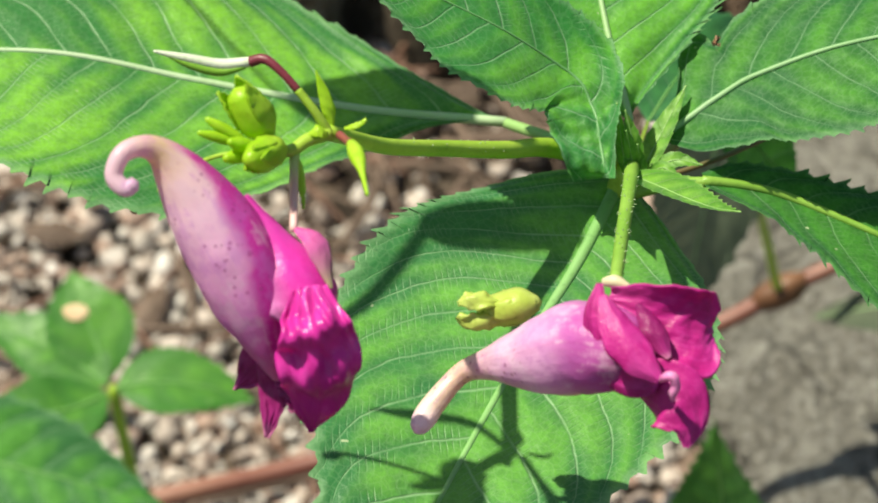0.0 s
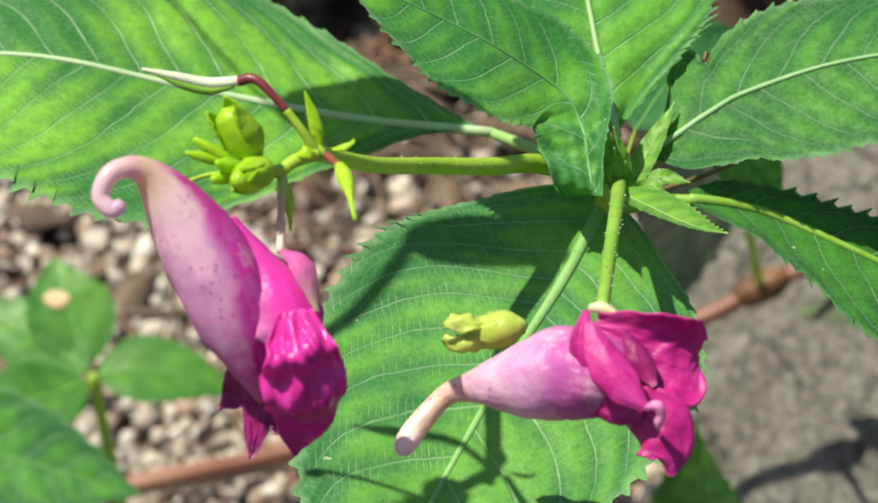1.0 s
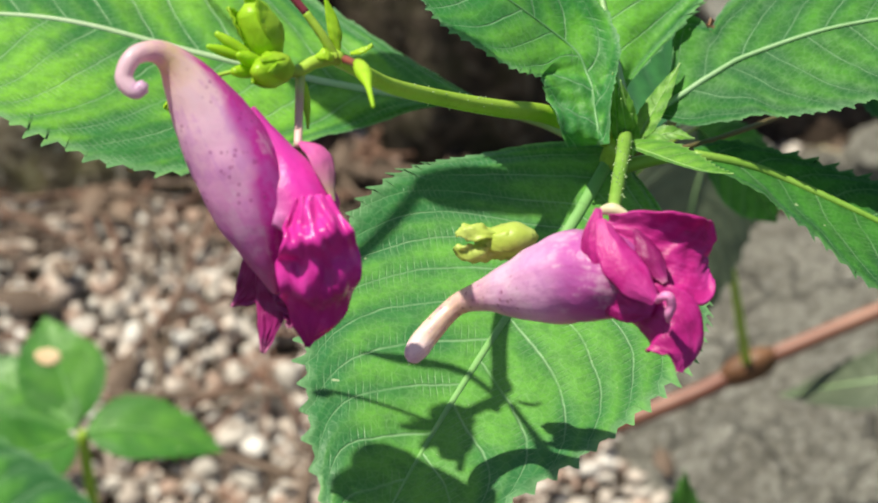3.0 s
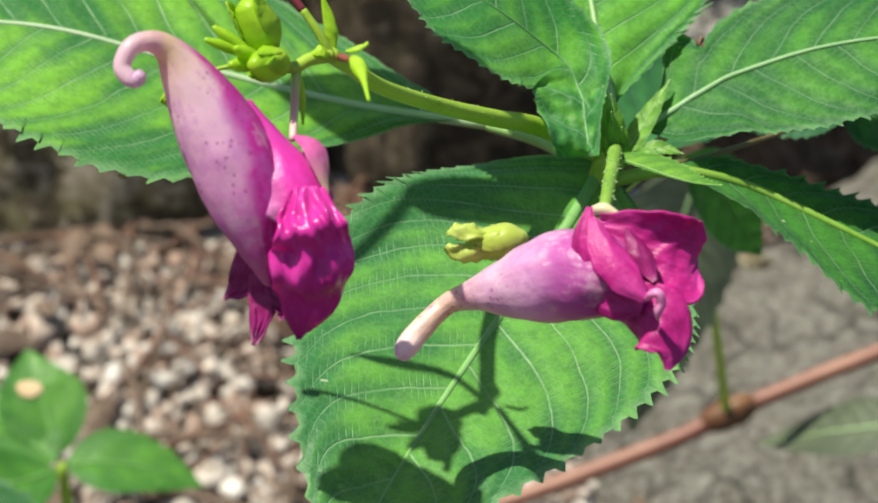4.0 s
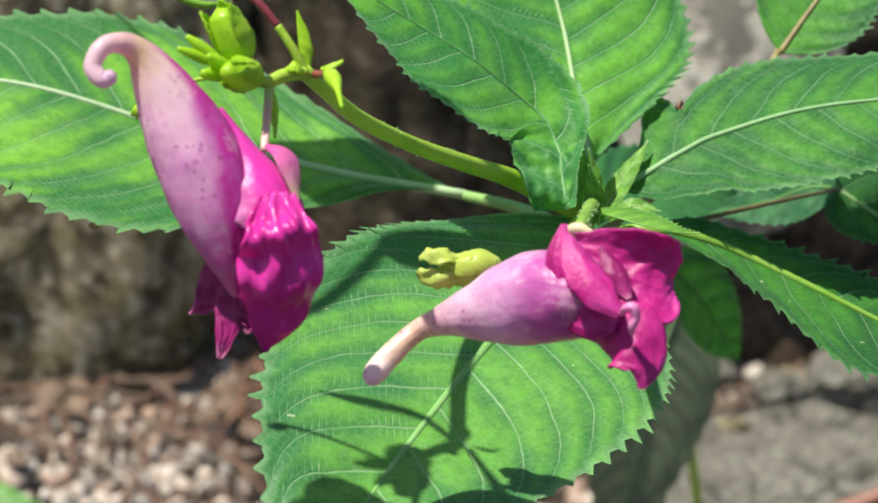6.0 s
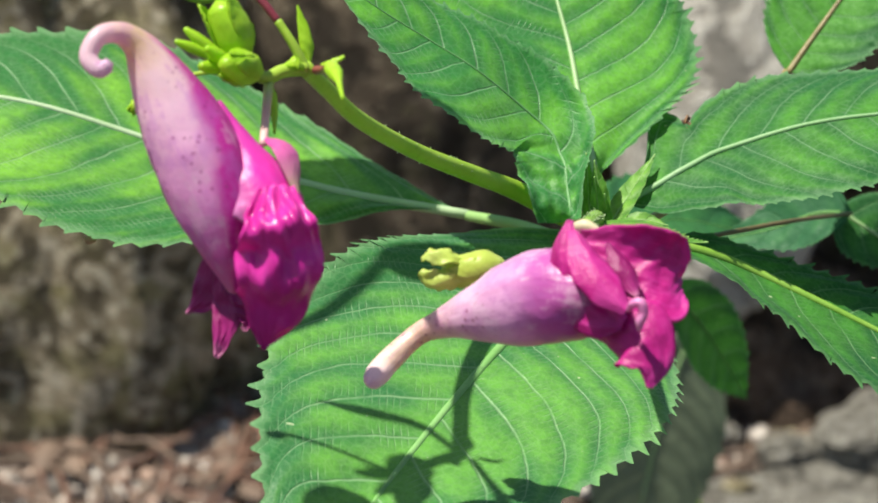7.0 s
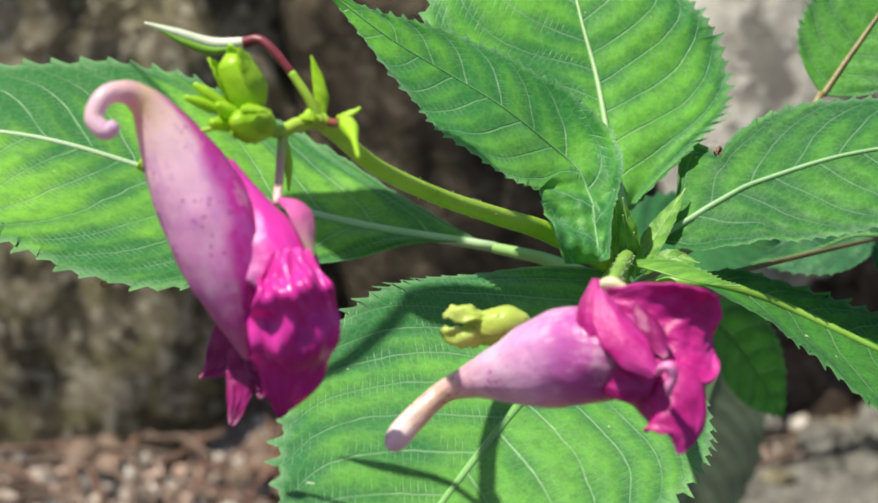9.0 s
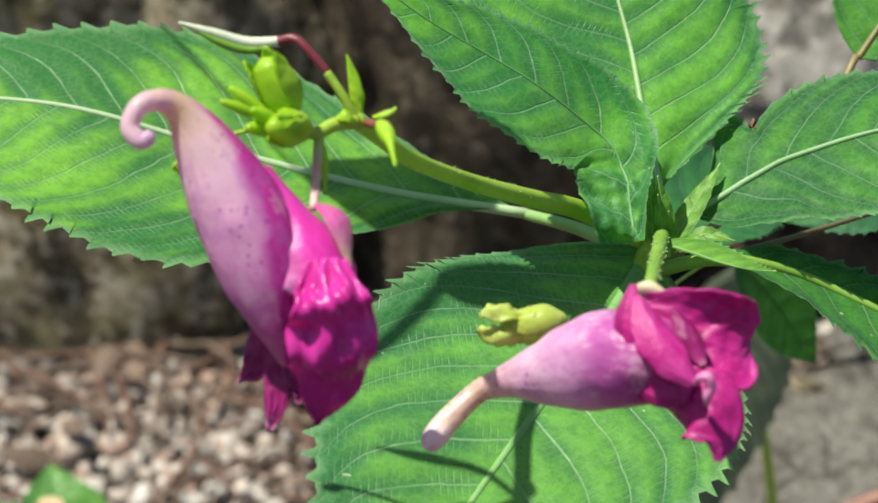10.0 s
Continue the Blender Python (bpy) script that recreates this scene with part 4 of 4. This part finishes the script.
petal("wing_petal", flower, [(-1.5, -8.42, 26.72), (-1.44, -8.78, 26.5), (-1.42, -8.93, 26.12), (-1.47, -8.87, 25.62), (-1.56, -8.8, 25.28), (-1.63, -8.76, 25.02)], [0.2, 0.36, 0.43, 0.43, 0.36, 0.22, 0.02], (0.15, -0.9, 0.4), PETAL_WET, "glossy crumpled magenta wing petal", cup=0.42, ruffle=0.085, waves=3.4, lean=-0.9, crumple=1.3, seed=3, rows=90, cols=30, calm=(0.7, 1.0, 1.0, 0.5, 0.25, 0.2), notch=0.2)
petal("wing_petal", flower, [(-1.98, -8.2, 25.75), (-2.0, -8.3, 25.45), (-2.04, -8.42, 25.15), (-2.13, -8.6, 24.84)], [0.18, 0.21, 0.19, 0.12, 0.02], (-0.1, -0.9, 0.3), PETAL_DEEP, "dark magenta wing petal with ragged tips", cup=0.3, ruffle=0.04, waves=1.6, seed=4, notch=0.12)
petal("wing_lobe", flower, [(-2.08, -8.05, 25.85), (-2.2, -8.08, 25.5), (-2.31, -8.08, 25.25), (-2.48, -8.05, 25.08)], [0.12, 0.18, 0.14, 0.015], (-0.1, -0.9, 0.3), PETAL_DEEP, cup=0.3, ruffle=0.03, waves=1.5, seed=5, crumple=0.3)
petal("wing_lobe", flower, [(-1.84, -8.35, 25.7), (-1.83, -8.45, 25.45), (-1.8, -8.5, 25.25), (-1.82, -8.55, 25.12)], [0.15, 0.16, 0.1, 0.02], (-0.1, -0.9, 0.3), PETAL_DEEP, cup=0.3, ruffle=0.03, seed=6)

# right flower
stalk_b = tube("peduncle", [(2.12, -2.3, 23.75), (2.02, -3.69, 24.37), (1.85, -5.7, 25.19), (1.69, -7.6, 25.96)], [0.10, 0.088, 0.08, 0.07], STALK_DULL, plant, "hairy yellow-green flower stalk", n=40, sides=12)
fuzz(stalk_b, [(2.12, -2.3, 23.75), (2.02, -3.69, 24.37), (1.85, -5.7, 25.19), (1.69, -7.6, 25.96)], 0.085, 90, 61, 0.035)
flower_b = tube("flower", [(-0.57, -7.84, 24.17), (-0.545, -7.80, 24.185), (-0.47, -7.69, 24.235), (-0.36, -7.53, 24.31), (-0.05, -7.3, 24.52), (0.25, -7.4, 24.72), (0.6, -7.6, 24.93), (0.95, -7.75, 25.1), (1.3, -7.85, 25.26), (1.7, -8.1, 25.38), (2.0, -8.3, 25.35)],
                [0.045, 0.098, 0.132, 0.13, 0.118, 0.175, 0.315, 0.45, 0.50, 0.45, 0.25], SPUR_B, plant, "magenta flower with a pale blunt spur", n=80, sides=32, rough=0.07, seam=(0, 0.6, 0.8))
petal("wing_petal", flower_b, [(1.6, -7.75, 25.8), (1.97, -7.95, 25.75), (2.3, -8.1, 25.68), (2.52, -8.1, 25.6), (2.7, -8.0, 25.52)], [0.16, 0.28, 0.38, 0.44, 0.46, 0.4, 0.22], (-0.05, -0.8, 0.55), PETAL_SILK, "deep magenta spreading wing petal", cup=-0.5, ruffle=0.035, waves=1.3, lean=1.2, seed=7, rows=70, cols=30, notch=0.14)
petal("hood", flower_b, [(1.50, -7.9, 26.16), (1.46, -8.15, 25.9), (1.55, -8.38, 25.62), (1.8, -8.55, 25.42), (2.05, -8.7, 25.36)], [0.03, 0.15, 0.24, 0.3, 0.26, 0.08], (-0.35, -0.8, 0.45), PETAL_SILK, "folded magenta hood petal", cup=0.35, ruffle=0.035, waves=1.3, lean=0.6, crumple=0.35, seed=6, rows=60, cols=26)
petal("hood_flap", flower_b, [(1.53, -8.05, 26.12), (1.66, -8.4, 25.98), (1.85, -8.68, 25.78), (2.08, -8.86, 25.58)], [0.06, 0.17, 0.22, 0.18, 0.05], (0.25, -0.85, 0.45), PETAL_SILK, cup=0.5, ruffle=0.02, waves=1.0, lean=1.0, crumple=0.2, seed=16, rows=60, cols=22)
petal("inner_petal", flower_b, [(1.9, -8.05, 25.98), (2.06, -8.3, 25.8), (2.2, -8.52, 25.6)], [0.03, 0.12, 0.12, 0.03], (0.3, -0.8, 0.5), PETAL_DEEP, cup=0.5, ruffle=0.015, waves=1.0, lean=0.8, crumple=0.2, notch=0.03, seed=17)
petal("wing_petal", flower_b, [(1.55, -8.2, 25.12), (1.9, -8.5, 25.26), (2.2, -8.8, 25.28), (2.36, -8.98, 25.06), (2.33, -9.07, 24.82)], [0.12, 0.2, 0.31, 0.38, 0.3, 0.16, 0.02], (0.1, -0.9, 0.35), PETAL_SILK, "glossy magenta lower wing petal", cup=0.22, ruffle=0.03, waves=1.0, lean=1.4, crumple=0.4, notch=0.03, seed=8, rows=70, cols=28)
tube("crest", [(2.09, -8.88, 25.60), (2.13, -8.97, 25.72), (2.2, -9.0, 25.74), (2.23, -9.02, 25.64), (2.2, -9.04, 25.55), (2.2, -9.03, 25.44)], [0.03, 0.045, 0.05, 0.05, 0.045, 0.02], CREST, flower_b, "pale pink crest in the throat", n=30, sides=10, rough=0.3)
tube("flower_base", [(1.57, -7.6, 25.94), (1.68, -7.68, 26.0), (1.82, -7.75, 25.97)], [0.05, 0.07, 0.04], CREAMY, flower_b, "cream receptacle", n=12, sides=10)
open_bud = bud((0.85, -6.95, 25.2), (0.25, -6.92, 25.08), 0.19, 7, BUD_PALE, label="pale yellow-green opening bud under the flower", flare=0.95, blunt=0.86)
lips = (((0.42, -6.98, 25.28), (0.24, -7.02, 25.36), (0.06, -7.0, 25.36), (-0.04, -6.95, 25.27)), ((0.44, -7.08, 25.08), (0.26, -7.14, 25.06), (0.06, -7.12, 25.08), (-0.06, -7.06, 25.14)), ((0.42, -6.84, 24.98), (0.26, -6.84, 24.9), (0.1, -6.86, 24.86), (0.04, -6.9, 24.93)))
for k, spine in enumerate(lips):
    lip = part("lip", petal_mesh(spine, [0.06, 0.13, 0.11, 0.05], ((0, -0.3, 1), (0, -1, 0), (0, -0.4, -0.9))[k], cup=0.5, ruffle=0.03, waves=1.6, rows=20, cols=10, seed=40 + k, notch=0.3), BUD_PALE, open_bud, "frilled pale green lip")
    lip.modifiers.new("thickness", "SOLIDIFY").thickness = 0.0002

part("withered_edge", blob_mesh((-4.31, -2.06, 23.22), (0.07, 0.04, 0.05), 0.6, 2, 51), DEAD, plant, "brown withered leaf margin")
for k, (a, b, c, w) in enumerate((((3.3, -0.82, 24.40), (3.4, -0.8, 24.44), (3.5, -0.74, 24.42), 0.06), ((3.38, -0.76, 24.40), (3.45, -0.68, 24.46), (3.5, -0.6, 24.47), 0.045), ((3.28, -0.78, 24.42), (3.3, -0.72, 24.48), (3.34, -0.64, 24.5), 0.035))):
    scrap = part("withered_edge", petal_mesh([a, b, c], [0.015, w, w * 0.8, 0.01], (0.1, -0.6, 0.8), cup=0.8, ruffle=0.05, waves=1.5, rows=16, cols=8, seed=k, crumple=2.0), DEAD, plant, "brown withered leaf margin")
    scrap.modifiers.new("thickness", "SOLIDIFY").thickness = 0.0002

# ---- an added balsam, out of view, placed to shade the shoot ----
shade_plant = thing("balsam_plant", "added unseen balsam plant whose leaves shade the shoot", "plant")
tube("stem", [(-15.5, -7.5, -6.5), (-15.0, -7.8, 8.0), (-14.0, -8.0, 20.0), (-12.6, -8.0, 27.6)], [0.4, 0.36, 0.3, 0.2], STALK, shade_plant, n=40, sides=12)
tube("stem", [(-15.2, -7.6, 4.0), (-15.5, 1.0, 14.0), (-14.0, 6.0, 22.0), (-11.0, 7.0, 27.0)], [0.3, 0.26, 0.22, 0.16], STALK, shade_plant, n=40, sides=12)
# invented leaf that darkens the base of the long left leaf
leaf(shade_plant, [(-4.53, 0.53, 28.8), (-3.73, 0.53, 28.9), (-2.93, 0.53, 28.8), (-2.59, 0.55, 28.7), (-2.14, 0.56, 28.6)], 0.9, (0.1, -0.1, 1.0), teeth=20, tooth=0.1, peak=0.55, lead=0.6, seed=40, rib_size=0.03, petiole=[(-4.53, 0.53, 28.8), (-5.44, 0.53, 31), (-8.24, 3.53, 32), (-11.0, 7.0, 27.0)])
# unseen blade and stalk set to throw a band on the front leaf
leaf(shade_plant, [(-2.68, -3.09, 29.1), (-1.93, -2.91, 29.2), (-1.43, -2.85, 29.2), (-0.83, -2.85, 29.15)], 0.36, (0.1, -0.1, 1.0), teeth=14, tooth=0.16, peak=0.5, lead=0.35, seed=41, rib_size=0.075, petiole=[(-2.63, -3.09, 29.1), (-3.98, -4.84, 29.15), (-5.33, -6.59, 29.1), (-8.73, -8.27, 28.6), (-12.6, -8.0, 27.6)])

# ---- weed on the gravel ----
weed = thing("weed_seedling", "small bright green weed growing in gravel", "plant")
tube("stem", [(-8.3, 16.2, -2.4), (-8.5, 15.6, 3.0), (-8.6, 15.5, 5.9)], [0.16, 0.15, 0.12], STALK, weed, n=20, sides=10)
leaf(weed, [(-8.7, 15.7, 6.0), (-9.0, 16.4, 6.6), (-9.3, 17.0, 7.1), (-9.5, 17.7, 7.5)], 0.95, (0, -0.5, 0.85), LEAF_WEED, rib=MIDRIB_WEED, teeth=12, seed=21, rib_size=0.05, gap=0.8)
leaf(weed, [(-8.5, 15.5, 5.9), (-7.6, 15.6, 5.9), (-6.6, 15.6, 5.7), (-5.5, 15.5, 5.3)], 0.85, (0.1, -0.3, 0.95), LEAF_WEED, rib=MIDRIB_WEED, teeth=12, seed=22, rib_size=0.05, gap=0.8)
leaf(weed, [(-8.7, 15.5, 6.0), (-9.6, 16.1, 6.35), (-10.4, 16.5, 6.55), (-11.8, 17.2, 6.7)], 0.9, (-0.2, -0.25, 0.95), LEAF_WEED, rib=MIDRIB_WEED, teeth=12, seed=23, rib_size=0.05, gap=0.8)
leaf(weed, [(-8.7, 15.3, 5.9), (-9.5, 14.7, 6.0), (-10.4, 14.4, 6.2), (-11.8, 14.0, 6.2)], 0.85, (0.0, -0.4, 0.9), LEAF_WEED, rib=MIDRIB_WEED, teeth=12, seed=24, rib_size=0.05, gap=0.8)
leaf(weed, [(-13.2, 13.2, 6.5), (-11.2, 12.8, 6.4), (-9.2, 12.3, 6.1), (-7.2, 11.8, 5.7)], 1.35, (0.6, -0.55, 0.6), LEAF_MID, rib=MIDRIB_WEED, teeth=12, seed=25, rib_size=0.05, gap=0.8, petiole=[(-13.2, 13.2, 6.5), (-12.0, 14.4, 3.5), (-8.6, 16.0, -1.0)])

part("dry_patch", blob_mesh((-9.35, 16.85, 7.02), (0.36, 0.24, 0.03), 0.3, 3, 71, (28, 0, 10)), TAN, weed, "tan dry patch on a leaf")

seedling = thing("weed_seedling", "upright green seedling leaf beside the grey rock", "plant")
tube("stem", [(4.4, 11.5, -3.2), (4.35, 10.6, 2.0), (4.3, 10.2, 5.0)], [0.12, 0.1, 0.09], STALK, seedling, n=16, sides=8)
leaf(seedling, [(4.3, 10.2, 4.9), (4.28, 10.1, 6.2), (4.2, 10.05, 7.4), (4.08, 10.0, 8.85)], 1.15, (-0.35, -0.7, 0.6), LEAF_WEED, rib=MIDRIB_WEED, teeth=14, peak=0.25, lead=0.45, seed=26, rib_size=0.05, gap=0.8)

# ---- red creeping stem with its pale leaf ----
creeper = thing("red_stem", "reddish jointed stem creeping over the gravel", "plant stem")
tube("stem", [(-12.0, 17.0, 0.2), (-8.3, 17.5, 0.84), (-4.5, 18.5, 0.9), (0.5, 18.8, 2.2), (4.88, 19.4, 3.7), (6.45, 19.7, 4.4), (9.9, 20.4, 5.6), (14.0, 21.0, 7.0)], [0.26, 0.25, 0.24, 0.22, 0.21, 0.2, 0.2, 0.18], STEM_RED, creeper, n=80, sides=12, rough=0.05)
part("joint", blob_mesh((6.35, 19.68, 4.36), (0.75, 0.36, 0.40), 0.15, 3, 31, (0, -22, 8)), JOINT, creeper, "swollen brown joint")
tube("branch", [(6.3, 19.6, 4.5), (5.9, 18.0, 7.0), (5.5, 16.4, 9.4)], [0.12, 0.11, 0.1], STALK, creeper, n=20, sides=8)
leaf(creeper, [(5.2, 16.4, 13.2), (4.7, 16.2, 11.4), (4.3, 16.0, 9.2), (3.8, 15.9, 6.4)], 1.3, (0.1, -0.9, 0.4), LEAF_GREY, teeth=14, seed=27, rib_size=0.05, label="pale grey-green drooping leaf")

leaf(creeper, [(10.6, 18.6, 4.9), (9.4, 18.9, 4.5), (8.4, 19.5, 3.9), (7.2, 20.5, 2.9)], 0.8, (0.1, -0.45, 0.9), LEAF_DULL, teeth=12, seed=28, rib_size=0.05, label="dull grey-green leaf lying over the rock", petiole=[(10.6, 18.6, 4.9), (10.6, 19.6, 5.0), (10.4, 20.4, 5.6)])

# ---- dry litter ----
def litter(name, label, count, seed, length, r, material, box):
    rnd = random.Random(seed)
    for k in range(count):
        x, y = rnd.uniform(*box[0]), rnd.uniform(*box[1])
        a, ln = rnd.uniform(0, 6.3), rnd.uniform(*length)
        dx, dy = math.cos(a) * ln / 2, math.sin(a) * ln / 2
        pts = [(x + f * dx + 0.2 * ln * (1 - f * f) * 0.3, y + f * dy, ground_height(x, y + f * dy) + 0.5 + 0.25 * rnd.random()) for f in (-1, 0, 1)]
        ob = part(name, tube_mesh(pts, [r * 0.7, r, r * 0.6], n=10, sides=6), material)
        tagged(ob, label, "twig", "litter on the gravel")


def scraps():
    rnd = random.Random(12)
    for k in range(32):
        x, y = rnd.uniform(-13, 12), rnd.uniform(19, 34)
        if k > 25:
            x, y = rnd.uniform(-14, 3), rnd.uniform(30.5, 34)
        a = rnd.uniform(0, 6.3)
        ln = rnd.uniform(0.7, 1.9)
        z = ground_height(x, y) + 0.45 + 0.3 * rnd.random()
        d = Vector((math.cos(a), math.sin(a), rnd.uniform(-0.15, 0.35))) * ln / 2
        c = Vector((x, y, z))
        ob = part("dead_leaf", petal_mesh([c - d, c + Vector((0, 0, 0.15)), c + d], [0.03, 0.22 * ln, 0.2 * ln, 0.02], (0, -0.2, 1), cup=0.5, ruffle=0.08, rows=14, cols=8, seed=k), TWIG if k % 3 else NEEDLE)
        tagged(ob, "curled brown dead leaf scrap on gravel", "dead leaf", "litter on the gravel")


scraps()
litter("dry_needle", "thin brown dry needle lying on gravel", 46, 5, (2.0, 5.0), 0.055, NEEDLE, ((-14, 3), (19, 33.5)))
litter("dry_needle", "thin brown dry needle lying on gravel", 45, 8, (1.5, 4.0), 0.08, TWIG, ((-14, 3), (29.5, 34)))
litter("dry_twig", "dark brown dry twig under the bank", 16, 14, (1.5, 4.5), 0.12, TWIG, ((5.5, 13.5), (30.5, 34)))
litter("dry_twig", "dark brown dry twig on gravel", 22, 6, (2.5, 6.0), 0.14, TWIG, ((-13, 4), (19, 33.5)))
litter("dry_needle", "thin reddish-brown dry needle lying on gravel", 40, 23, (1.5, 4.5), 0.06, NEEDLE_RED, ((-15, -2), (29.5, 34.2)))
litter("dry_needle", "thin reddish-brown dry needle lying on gravel", 24, 27, (2.0, 4.5), 0.06, NEEDLE_RED, ((-14, 1), (19, 30)))
